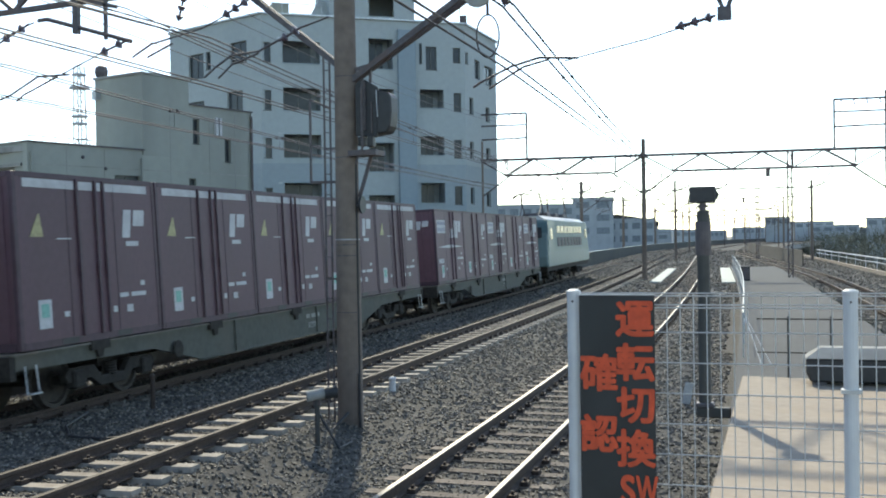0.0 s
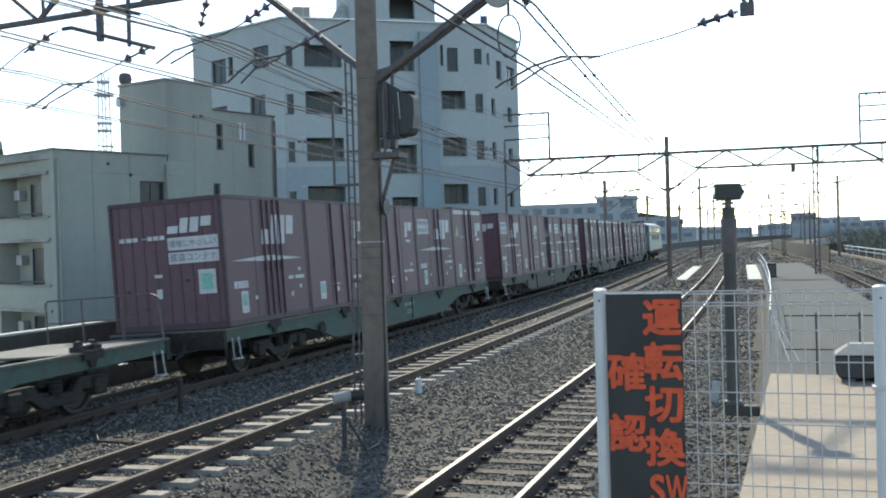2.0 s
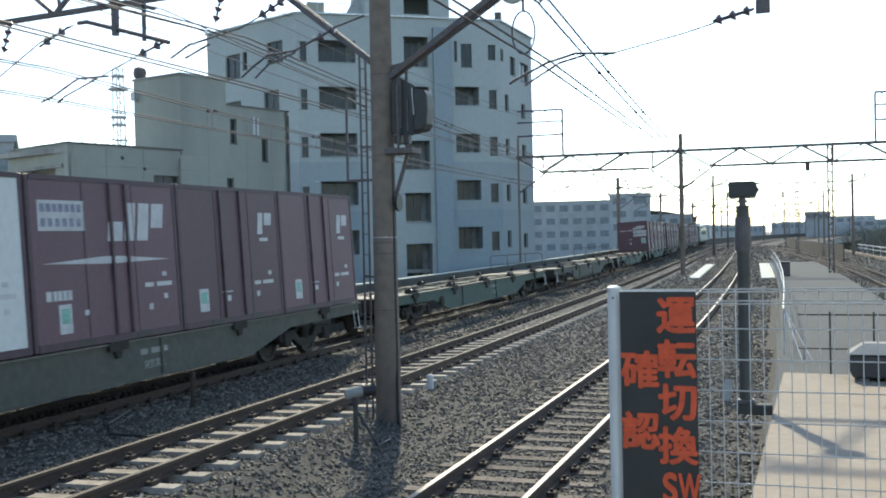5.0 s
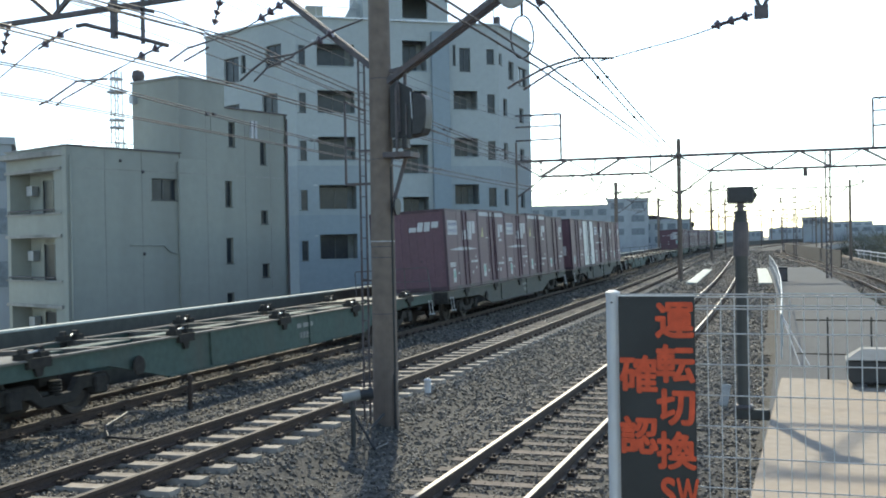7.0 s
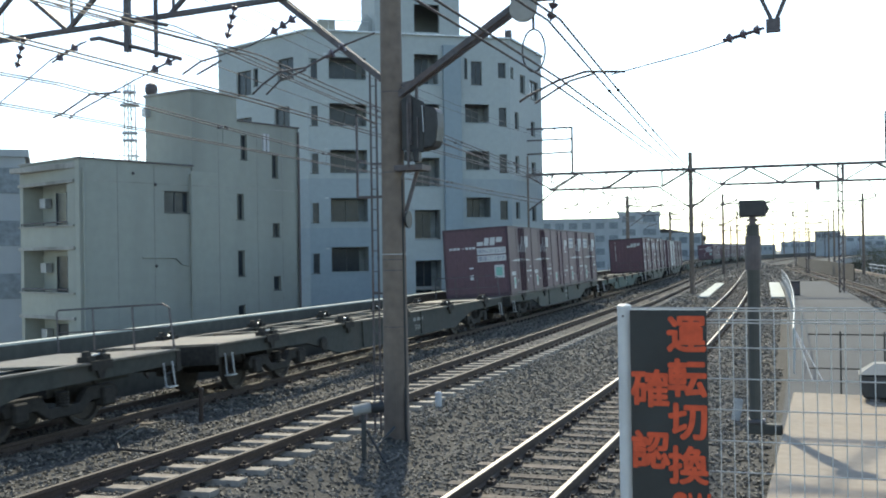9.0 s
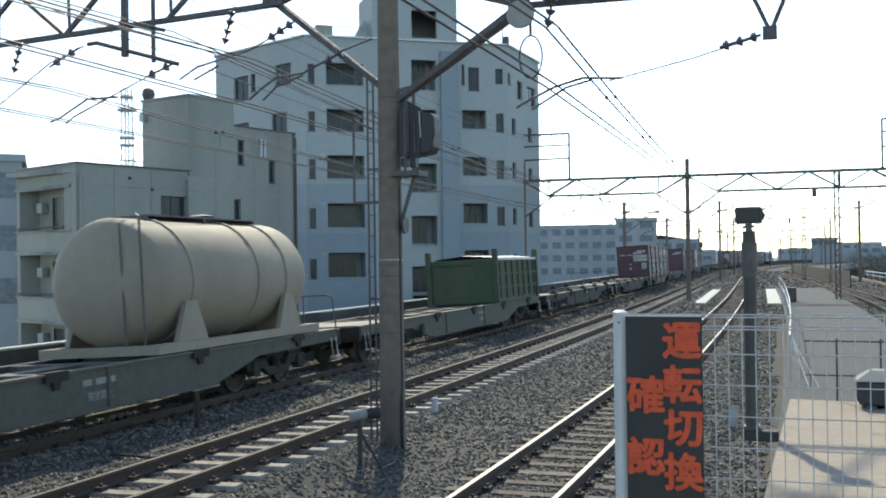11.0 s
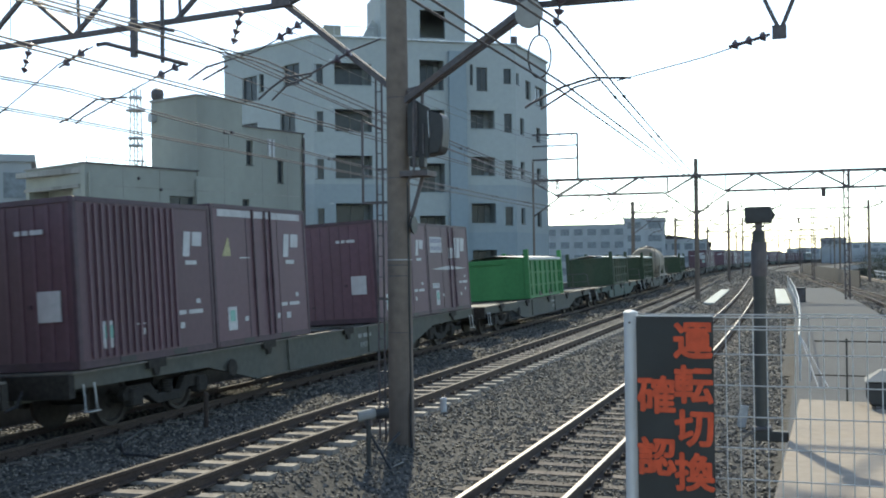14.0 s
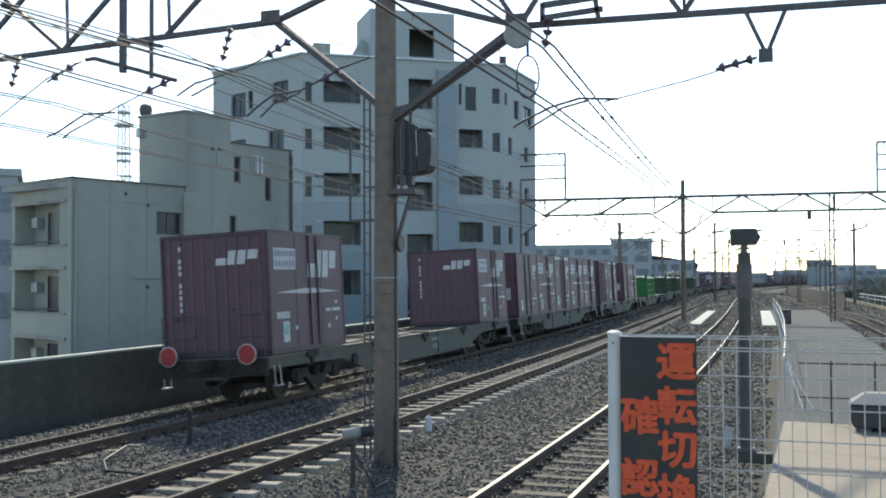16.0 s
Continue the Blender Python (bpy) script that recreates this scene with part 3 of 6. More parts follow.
def build_main_pole():
    px, py = -6.10, 14.84
    p = thing("catenary_pole", "brown weathered concrete catenary pole between the tracks", "pole", at=pose(px, py, -0.35))
    part("shaft", Build().tube((0, 0, -0.3), (0.0, 0, 7.9), 0.197, 28, 0.150), M["pole"], p, smooth=False)
    for z in (2.74, 2.90, 2.98, 5.4, 4.2, 1.9):
        part("band", Build().tube((0, 0, z), (0, 0, z + 0.014), 0.201 - 0.006 * z, 20), M["steel"] if z not in (2.98,) else M["galv"], p)
    # ladder on the shady side
    for dx in (-0.33, -0.235):
        part("ladder_rail", Build().bar((dx, -0.05, -0.02), (dx, -0.05, 5.75), 0.03, 0.012), M["steel"], p)
    for i in range(18):
        part("ladder_rung", Build().tube((-0.33, -0.05, 0.25 + 0.31 * i), (-0.235, -0.05, 0.25 + 0.31 * i), 0.008, 6), M["steel"], p)
    part("ladder_cage", Build().bar((-0.56, -0.05, 3.85), (-0.56, -0.05, 5.1), 0.03, 0.03).bar((-0.56, -0.05, 5.1), (-0.25, -0.05, 4.95), 0.03, 0.03).bar((-0.56, -0.05, 3.85), (-0.1, -0.05, 3.85), 0.04, 0.04).bar((-0.42, -0.05, 4.4), (-0.56, -0.05, 4.4), 0.03, 0.03), M["steel"], p)
    for z in (4.35, 1.3, 2.4):
        part("ladder_bracket", Build().bar((-0.33, -0.05, z), (-0.1, -0.02, z), 0.03, 0.03), M["steel"], p)
    # cables running down the shaft
    part("cable", Build().path([(0.17, -0.08, 0.05), (0.178, -0.06, 1.2), (0.172, -0.06, 2.4), (0.165, -0.05, 4.1)], 0.018, 6), M["black"], p)
    part("cable", Build().path([(0.21, -0.1, -0.02), (0.19, -0.1, 0.4), (0.186, -0.09, 1.0)], 0.022, 6), M["black"], p)
    # the signal head bracketed to the pole, seen from the side
    sg = thing("railway_signal", "black signal head in side view bracketed to the concrete pole", "signal", at=pose(px, py, -0.35))
    part("back_plate", Build().prism([(0.19, 4.52), (0.53, 4.48), (0.55, 5.22), (0.30, 5.36), (0.19, 5.28)], -0.10, -0.06, "y"), M["black"], sg, bevel=0.01)
    part("lamp_case", Build().box(0.22, 0.54, -0.06, 0.24, 4.52, 5.20), M["black"], sg, bevel=0.03)
    part("hood", Build().prism([(0.53, 4.53), (0.69, 4.55), (0.74, 4.64), (0.765, 4.85), (0.76, 5.06), (0.72, 5.13), (0.55, 5.18)], -0.13, 0.19, "y"), M["black"], sg, bevel=0.02)
    part("visor_edge", Build().bar((0.555, -0.135, 4.78), (0.535, -0.135, 5.17), 0.012, 0.02), M["galv"], sg)
    part("hinge", Build().box(0.33, 0.36, -0.125, -0.10, 4.60, 5.30).box(0.44, 0.462, -0.125, -0.10, 4.55, 5.0), M["steel"], sg)
    part("terminal_box", Build().box(0.24, 0.34, -0.16, 0.0, 4.36, 4.50).box(0.38, 0.47, -0.14, 0.0, 4.34, 4.52), M["black"], sg, bevel=0.015)
    part("mount_bar", Build().bar((0.1, 0, 5.5), (0.5, 0, 5.58), 0.05, 0.05).bar((0.40, 0, 5.3), (0.40, 0, 5.6), 0.04, 0.04), M["steel"], sg)
    part("mount_platform", Build().box(0.10, 0.54, -0.2, 0.2, 4.22, 4.30), M["steel"], sg)
    part("mount_strut", Build().bar((0.20, 0, 3.62), (0.40, 0, 4.24), 0.05, 0.04), M["steel"], sg)
    part("conduit", Build().path([(0.33, -0.2, 4.25), (0.33, -0.2, 5.2), (0.36, -0.2, 5.35)], 0.018, 6).path([(0.2, -0.16, 4.1), (0.33, -0.17, 4.35), (0.33, -0.17, 4.8)], 0.016, 6), M["steel"], sg)
    hn = thing("loudspeaker", "small dark horn on the side of the pole", "loudspeaker", at=pose(px + 0.17, py - 0.02, 3.15))
    part("horn", Build().lathe([(0.03, 0.0), (0.05, 0.03), (0.13, 0.06), (0.13, 0.09)], pose(0, 0, 0, 0, 90, 0), 16), M["black"], hn)
    part("bracket", Build().bar((-0.04, 0, 0), (0.03, 0, 0.0), 0.03, 0.03), M["steel"], hn)

    # trussed beams on either side of the pole
    def beam(name, x0, x1, zl0, zl1, depth, node, label, steps, y):
        bm = thing(name, label, "gantry")
        zl = lambda x: zl0 + (zl1 - zl0) * (x - x0) / (x1 - x0)
        for yy in (y - 0.06,):
            inner, outer = (x1, x0) if node < px else (x0, x1)
            part("lower_chord", Build().bar((outer, yy, zl(outer)), (node, yy, zl(node)), 0.08, 0.08), M["steel"], bm)
            part("haunch", Build().bar((node, yy, zl(node)), (inner, yy, zl(node) + 0.62), 0.08, 0.08), M["steel"], bm)
            part("upper_chord", Build().bar((x0, yy, zl0 + depth), (x1, yy, zl1 + depth), 0.08, 0.08), M["steel"], bm)
            for i in range(6):
                xm = node + steps * i
                if node < px:
                    xa, xb = xm - abs(steps), xm + abs(steps)
                else:
                    xa, xb = xm - abs(steps) / 2, xm + abs(steps) / 2
                if node > px or i % 2 == 0 and i:
                    part("diagonal", Build().bar((xa, yy, zl(xa) + depth), (xm, yy, zl(xm)), 0.065, 0.065), M["steel"], bm)
                if node > px or i:
                    part("diagonal", Build().bar((xm, yy, zl(xm)), (xb, yy, zl(xb) + depth), 0.065, 0.065), M["steel"], bm)
                if i:
                    part("upright", Build().bar((xm + 0.02, yy + 0.1, zl(xm)), (xm - 0.04, yy + 0.1, zl(xm) + depth), 0.04, 0.04), M["steel"], bm)
        part("gusset", Build().box(node - 0.16, node + 0.16, y - 0.24, y - 0.21, zl(node) - 0.06, zl(node) + 0.14), M["steel"], bm)
        s = 1 if node > px else -1
        for yy in (y - 0.12, y + 0.12):
            part("brace", Build().bar((node, yy, zl(node)), (px + s * 0.12, yy * 0.4 + py * 0.6, 5.25 - 0.35 + (0.1 if s > 0 else 0.35)), 0.075, 0.085), M["steel"], bm)
        return bm

    beam("gantry_beam", -20.5, px - 0.12, 6.13, 6.70, 1.7, -7.93, "dark steel lattice beam carrying the overhead wires", -2.0, py)
    rb = beam("gantry_beam", px + 0.12, 9.5, 6.27, 6.07, 1.7, -4.0, "dark steel lattice beam above the nearest track", 2.3, py)
    part("balance_disc", Build().lathe([(0.17, -0.03), (0.2, -0.02), (0.2, 0.02), (0.17, 0.03)], pose(-3.95, py - 0.34, 6.06, 90, 0, 0), 20), M["concrete"], rb, "pale round disc")
    part("hanger", Build().bar((-0.86, py - 0.2, 6.15), (-0.62, py - 0.2, 5.6), 0.05, 0.05).bar((-0.36, py - 0.2, 6.13), (-0.58, py - 0.2, 5.6), 0.05, 0.05), M["steel"], rb)
    part("hanger_plate", Build().box(-0.70, -0.52, py - 0.22, py - 0.18, 5.46, 5.64), M["steel"], rb)
    fr = Build()
    fr.bar((-3.62, py - 0.3, 6.27), (-2.75, py - 0.3, 6.33), 0.06, 0.07).bar((-3.6, py - 0.3, 6.45), (-2.85, py - 0.3, 6.5), 0.06, 0.08)
    fr.bar((-3.6, py - 0.3, 6.2), (-3.6, py - 0.3, 6.48), 0.06, 0.06).bar((-2.8, py - 0.3, 6.15), (-2.86, py - 0.3, 6.52), 0.06, 0.06)
    part("bracket_frame", fr, M["steel"], rb)

    # pull-off arms with their insulators
    def arm(rows, label, ins):
        a = thing("registration_arm", label, "catenary arm", "overhead line arms")
        for pts, r in rows:
            part("arm", Build().path(pts, r, 8), M["steel"], a)
        for s, e, n in ins:
            part("insulator", insulator(Build(), s, e, n), M["insul"], a)
        return a

    y = py - 0.25
    arm([([(-0.75, y, 5.50), (-1.6, y, 5.28), (-2.75, y, 5.05)], 0.010), ([(-2.55, y, 5.08), (-3.1, y, 5.12), (-3.5, y, 5.02), (-3.95, y, 4.82), (-4.05, y, 4.76)], 0.018),
         ([(-3.0, y + 0.1, 5.10), (-3.35, y + 0.1, 5.02), (-3.85, y + 0.1, 4.74)], 0.016)],
        "thin steel pull-off arm with insulators holding the contact wire", [((-3.50, y, 6.30), (-3.58, y, 5.86), 3), ((-0.72, y, 5.52), (-1.25, y, 5.40), 3)])
    arm([([(-9.60, y, 5.79), (-10.3, y, 6.00), (-11.15, y, 6.25), (-11.32, y, 6.24)], 0.035), ([(-10.2, y, 5.62), (-10.95, y, 5.33)], 0.012),
         ([(-10.75, y, 5.34), (-11.35, y, 5.34), (-11.9, y, 5.06), (-12.1, y, 5.0)], 0.018), ([(-11.05, y + .1, 5.34), (-11.7, y + .1, 5.08), (-11.85, y + .1, 4.98)], 0.016)],
        "steel bracket arm and insulator over the freight track", [((-9.70, y, 5.80), (-10.22, y, 5.62), 2)])
    arm([([(-11.4, y, 6.22), (-12.1, y, 5.98), (-13.4, y, 5.2)], 0.012), ([(-13.2, y, 5.3), (-14.2, y, 4.9)], 0.018)],
        "steel pull-off arm and insulators beyond the freight track", [((-11.5, y, 6.2), (-12.1, y, 5.92), 2)])
    arm([([(-6.25, y, 5.92), (-6.75, y, 5.78)], 0.014), ([(-7.0, y, 5.66), (-7.4, y, 5.49), (-7.85, y, 5.46), (-8.12, y, 5.30), (-8.32, y, 5.15)], 0.018), ([(-7.45, y + 0.1, 5.48), (-7.9, y + 0.1, 5.34), (-8.14, y + 0.1, 5.14)], 0.016)],
        "steel pull-off arm over the middle track", [((-6.70, y, 5.80), (-7.05, y, 5.62), 2)])
    arm([([(-7.95, y, 6.07), (-8.35, y, 5.90), (-8.95, y, 5.78)], 0.012), ([(-8.9, y, 5.79), (-9.25, y, 5.72), (-9.58, y, 5.54)], 0.018), ([(-8.93, y + 0.1, 5.73), (-9.38, y + 0.1, 5.54)], 0.018)],
        "steel pull-off arm beside the gantry brace", [((-7.55, y, 6.28), (-8.0, y, 6.05), 3)])
    hg = thing("hanging_bracket", "dark steel hanger posts below the gantry beam", "bracket")
    part("drop_post", Build().bar((-10.60, y, 7.4), (-10.60, y, 5.98), 0.09, 0.09), M["steel"], hg)
    part("drop_post", Build().bar((-10.06, y, 7.4), (-10.06, y, 5.85), 0.05, 0.05), M["steel"], hg)
    part("cross_bar", Build().bar((-10.7, y, 6.55), (-9.85, y, 6.35), 0.05, 0.06), M["steel"], hg)
    for x, z in ((-8.60, 6.58), (-12.67, 6.42)):
        st = thing("insulator_string", "ribbed insulator string hanging from the gantry beam", "insulator", "hanging insulators")
        part("insulator", insulator(Build(), (x, y, z), (x - 0.16, y, z - 0.54), 4, 0.065), M["insul"], st)


def lattice_post(b, x, y, z0, z1, w=0.26):
    for dx in (-w / 2, w / 2):
        for dy in (-w / 2, w / 2):
            b.bar((x + dx, y + dy, z0), (x + dx, y + dy, z1), 0.075, 0.075)
    n = int((z1 - z0) / 0.35)
    for i in range(n):
        za, zb = z0 + (z1 - z0) * i / n, z0 + (z1 - z0) * (i + 1) / n
        s = 1 if i % 2 else -1
        for dy in (-w / 2, w / 2):
            b.bar((x - s * w / 2, y + dy, za), (x + s * w / 2, y + dy, zb), 0.045, 0.045)
    return b


def build_far_gantry(s, first=False):
    at = line_pose(0, s)
    g = thing("overhead_gantry", "dark steel lattice gantry spanning the tracks" + (" with wire frames on top" if first else " in the distance"), "gantry", "gantries along the line", at=at)
    xs = (-16.6, -6.05, 2.75, 8.35) if first else (-16.4, -5.9, 2.9, 8.6)
    zt, zb = 7.75, 6.72
    part("mast", Build().tube((xs[1], 0, -0.4), (xs[1], 0, 8.8), 0.16, 12, 0.13), M["pole"], g, "brown round mast")
    part("mast", Build().tube((xs[0], 0, -7.5), (xs[0], 0, 9.0), 0.24, 12, 0.2), M["pole"], g)
    part("mast", lattice_post(Build(), xs[2], 0, -0.4, 7.7), M["steel"], g, "lattice mast")
    part("mast", Build().tube((xs[3], 0, -0.5), (xs[3], 0, 11.2 if first else 8.5), 0.17, 12, 0.14), M["pole"], g)
    for yy in ((-0.3, 0.3) if first else (0.0,)):
        part("upper_chord", Build().bar((xs[0], yy, zt), (xs[3], yy, zt), 0.13, 0.13), M["steel"], g)
        for a, c in ((xs[0] + 1.6, xs[1] - 2.0), (xs[1] + 2.0, xs[3] - 1.7)):
            part("lower_chord", Build().bar((a, yy, zb), (c, yy, zb), 0.11, 0.11), M["steel"], g)
        for k in (0, 1):
            a, c = xs[k] if k == 0 else xs[1], xs[1] if k == 0 else xs[3]
            n = 6 if k == 0 else 8
            for i in range(n):
                xa, xb = a + (c - a) * i / n, a + (c - a) * (i + 1) / n
                up = i % 2 == 0
                part("diagonal", Build().bar((xa, yy, zt if up else zb), (xb, yy, zb if up else zt), 0.075, 0.075), M["steel"], g)
                if not up:
                    part("upright", Build().bar((xa, yy, zb), (xa, yy, zt), 0.05, 0.05), M["steel"], g)
    for m_, d_ in ((0, 1), (1, -1), (1, 1), (3, -1)):
        part("knee_brace", Build().bar((xs[m_], 0, 5.3), (xs[m_] + d_ * 2.0, 0, zb), 0.09, 0.09), M["steel"], g)
    for x in (-13.2, -11.2, -9.4, -7.5, -5.3, -3.3, -1.0, 4.75):
        part("drop_arm", Build().bar((x + 0.5, 0, zb), (x, 0, 5.7), 0.06, 0.06).bar((x - 0.4, 0, zb), (x, 0, 5.7), 0.06, 0.06).path([(x, 0, 5.7), (x - 0.9, 0, 5.45), (x - 1.3, 0, 5.15)], 0.045, 6), M["steel"], g)
    part("beam_box", Build().box(1.35, 1.6, -0.15, 0.15, 6.2, 6.72), M["steel"], g)
    if first:
        for x0, x1, zz in ((-16.6, -13.5, 8.9), (5.35, 8.3, 8.6)):
            f = Build()
            f.bar((x0, 0, 10.75), (x1, 0, 10.75), 0.11, 0.11).bar((x0, 0, 10.0), (x1, 0, 10.0), 0.09, 0.09).bar((x1, 0, zt), (x1, 0, 10.75), 0.12, 0.12).bar((x0, 0, zt), (x0, 0, 10.75), 0.11, 0.11).bar((x0, 0, 9.1), (x1, 0, 9.15), 0.10, 0.10)
            part("wire_frame", f, M["steel"], g)
            for k in range(4):
                xx = x0 + (x1 - x0) * (k + 0.5) / 4
                part("insulator", insulator(Build(), (xx, 0, 10.75), (xx + 0.1, 0, 10.4), 2, 0.07), M["insul"], g)
    else:
        for x0, x1 in ((-16.4, -14.2), (6.0, 8.2)):
            part("wire_frame", Build().bar((x0, 0, 9.6), (x1, 0, 9.6), 0.06, 0.06).bar((x1, 0, zt), (x1, 0, 9.6), 0.06, 0.06).bar((x0, 0, 8.8), (x1, 0, 8.8), 0.05, 0.05), M["steel"], g)


def build_wires():
    spans = [-39, 14.6, 68.5, 122.5, 176.4, 230.3, 284.0, 338.0]
    chord = lambda d, a, c, f, z: on_line(d, a, 0, 0, 0, 0).lerp(on_line(d, c, 0, 0, 0, 0), f) + Vector((0, 0, z))
    for d, hang, sag in ((-3.50, 5.88, 0.62), (-8.20, 5.74, 0.5), (-11.82, 5.54, 0.36), (4.6, 5.88, 0.62)):
        w = thing("catenary", "paired overhead contact and carrier wires above a track", "overhead wire", "overhead wires")
        for du in (0.0, 0.17):
            up, lo = Build(), Build()
            pts, low, n = [], [], 10
            for a, c in zip(spans, spans[1:]):
                pts += [chord(d + du, a, c, i / n, hang - 4 * (i / n) * (1 - i / n) * sag) for i in range(n)]
                low += [chord(d + du, a, c, i / n, 5.04) for i in range(n)]
            up.path(pts, 0.017 if d == -3.50 else 0.013, 5)
            lo.path(low, 0.015 if d == -3.50 else 0.012, 5)
            part("carrier_wire", up, M["wire"], w)
            part("contact_wire", lo, M["wire"], w)
        for a, c in zip(spans[0:3], spans[1:4]):
            for i in range(1, 10):
                dr = Build()
                f = i / 10
                g = 0.05 / (c - a)
                zt = hang - 4 * f * (1 - f) * sag
                dr.tube(chord(d + 0.085, a, c, f, 5.04), chord(d + 0.085, a, c, f, zt), 0.004, 4)
                for du in (0.0, 0.17):
                    part("clamp", Build().tube(chord(d + du, a, c, f - g, zt), chord(d + du, a, c, f + g, zt), 0.033, 6), M["wire"], w)
                part("dropper", dr, M["wire"], w)
    # feeder lines along the parapet side and overhead
    for d, z, sag in ((-13.6, 7.6, 0.5), (-14.8, 10.3, 0.8), (-15.6, 10.3, 0.8), (-9.5, 6.3, 0.7), (-8.9, 5.95, 0.6), (6.2, 10.2, 0.8), (7.4, 10.2, 0.8)):
        f = thing("feeder_wire", "single sagging feeder wire along the railway", "overhead wire", "overhead wires")
        pts = [chord(d, a, c, i / 10, z - sag * 4 * (i / 10) * (1 - i / 10)) for a, c in zip(spans, spans[1:]) for i in range(10)]
        part("wire", Build().path(pts, 0.011, 5), M["wire"], f)
    lp = thing("jumper_loop", "loop of jumper cable hanging from the contact wire", "cable")
    pts = [Vector((-3.82 + 0.165 * math.sin(a), 14.55, 5.46 + 0.30 * math.cos(a))) for a in [i * math.tau / 18 for i in range(19)]]
    part("loop", Build().path(pts, 0.013, 6), M["wire"], lp)
    part("dropper", Build().path([(-3.82, 14.55, 5.75), (-3.82, 14.55, 6.1)], 0.02, 6), M["wire"], lp)


def build_trackside():
    def post(x, y, hgt, r, mt, label, cap=True, base=-0.3):
        p = thing("marker_post", label, "marker post", "lineside posts", at=pose(x, y, base))
        part("shaft", Build().tube((0, 0, -0.1), (0, 0, hgt), r, 12, r * 0.95), mt, p)
        if cap:
            part("cap", Build().lathe([(r * 1.1, 0), (r * 1.15, 0.03), (r * 0.6, 0.06)], pose(0, 0, hgt - 0.02), 12), mt, p)
    post(-6.49, 17.74, 0.46, 0.06, M["whitep"], "short white round marker post in the ballast")
    post(-9.62, 15.05, 0.42, 0.04, M["clip"], "short rusty marker post beside the freight track", base=0.06)
    d = thing("trackside_device", "small cylinder with a glint-coloured end on a grey post by the pole", "trackside device", at=pose(-5.94, 13.27, -0.3))
    part("post", Build().tube((0, 0, -0.1), (0, 0, 0.78), 0.035, 12), M["postgrey"], d)
    # drum's pale colour stands for a glint on the dark body
    part("drum", Build().tube((-0.13, -0.05, 0.82), (0.07, 0.08, 0.86), 0.075, 16), M["concrete"], d, "cylinder coloured pale for the glint on its dark body", bevel=0.0)
    part("drum_cap", Build().tube((0.07, 0.08, 0.86), (0.22, 0.17, 0.87), 0.085, 16), M["black"], d)
    part("bracket", Build().box(-0.05, 0.05, -0.03, 0.03, 0.70, 0.78), M["steel"], d)
    c = thing("trackside_cable", "black cable lying across the ballast to the rail", "cable", "ballast cables")
    part("cable", Build().path([(-8.0, 13.4, -0.12), (-7.6, 13.0, -0.2), (-6.9, 12.95, -0.22), (-6.4, 13.3, -0.2), (-6.1, 13.9, -0.15), (-6.0, 14.5, 0.1)], 0.022, 8), M["black"], c)
    c = thing("trackside_cable", "black cable lying slack on the ballast", "cable", "ballast cables")
    part("cable", Build().path([(-10.3, 14.3, 0.0), (-9.9, 13.2, -0.02), (-9.4, 12.6, -0.04), (-8.8, 12.6, -0.05), (-8.3, 13.0, -0.02)], 0.02, 8), M["black"], c)
    c = thing("trackside_cable", "black cable loops beside the concrete pole", "cable", "ballast cables")
    part("cable", Build().path([(-5.94, 13.3, 0.3), (-5.6, 13.2, -0.15), (-5.7, 13.9, -0.2), (-6.0, 14.5, -0.18)], 0.018, 8), M["black"], c)
    # pale covers lying between the tracks further on
    for d, y, l, wd in ((-5.35, 80.0, 26.0, 0.7), (-0.95, 80, 28.0, 0.85)):
        sl = thing("cover_slab", "pale concrete cover slab lying between the tracks", "cover slab", "cover slabs", at=line_pose(d, y, 0, -0.3))
        part("slab", Build().box(-wd / 2, wd / 2, -l / 2, l / 2, 0, 0.16), M["cover"], sl, bevel=0.02)
    bx = thing("cable_box", "dark lineside cable box on the walkway", "cable box", at=line_pose(-0.05, 65, 0, -0.05))
    part("body", Build().box(-0.3, 0.3, -0.4, 0.4, 0, 0.85), M["black"], bx, bevel=0.02)
    part("door", Build().box(-0.24, 0.24, -0.42, -0.4, 0.1, 0.75), M["steel"], bx)
    # fence on the far side
    f = thing("lineside_fence", "white steel guard rail on the outer kerb", "fence")
    ys = list(range(40, 130, 3))
    part("top_rail", Build().path([on_line(9.5, y, 0, 0, 0, 0.85) for y in ys], 0.05, 6), M["whitep"], f)
    part("mid_rail", Build().path([on_line(9.5, y, 0, 0, 0, 0.5) for y in ys], 0.03, 6), M["whitep"], f)
    for y in ys[::2]:
        part("post", Build().tube(on_line(9.5, y, 0, 0, 0, -0.1), on_line(9.5, y, 0, 0, 0, 0.85), 0.03, 6), M["whitep"], f)
    w = thing("barrier_fence", "dark slatted lineside fence beside the outer tracks", "fence")
    for i in range(24):
        a, c = on_line(5.6 - 0.1 * i, 97 + 4 * i, 0, 0, 0, -0.3), on_line(5.5 - 0.1 * i, 100.97 + 4 * i, 0, 0, 0, -0.3)
        part("panel", Build().bar(a + Vector((0, 0, 0.8)), c + Vector((0, 0, 0.8)), 0.08, 1.5), M["barrier"], w)


build_main_pole()
build_far_gantry(68.68, True)
for _s in (122.5, 176.4, 230.3, 284.0, 338.0, 392.0):
    build_far_gantry(_s)
build_wires()
build_trackside()


# ---- buildings ----
def wall_frame(a, c):
    """Pose whose x runs from a to c along the wall, y into the building, z up from 0."""
    return pose(a[0], a[1], 0, 0, 0, math.degrees(math.atan2(c[1] - a[1], c[0] - a[0])))


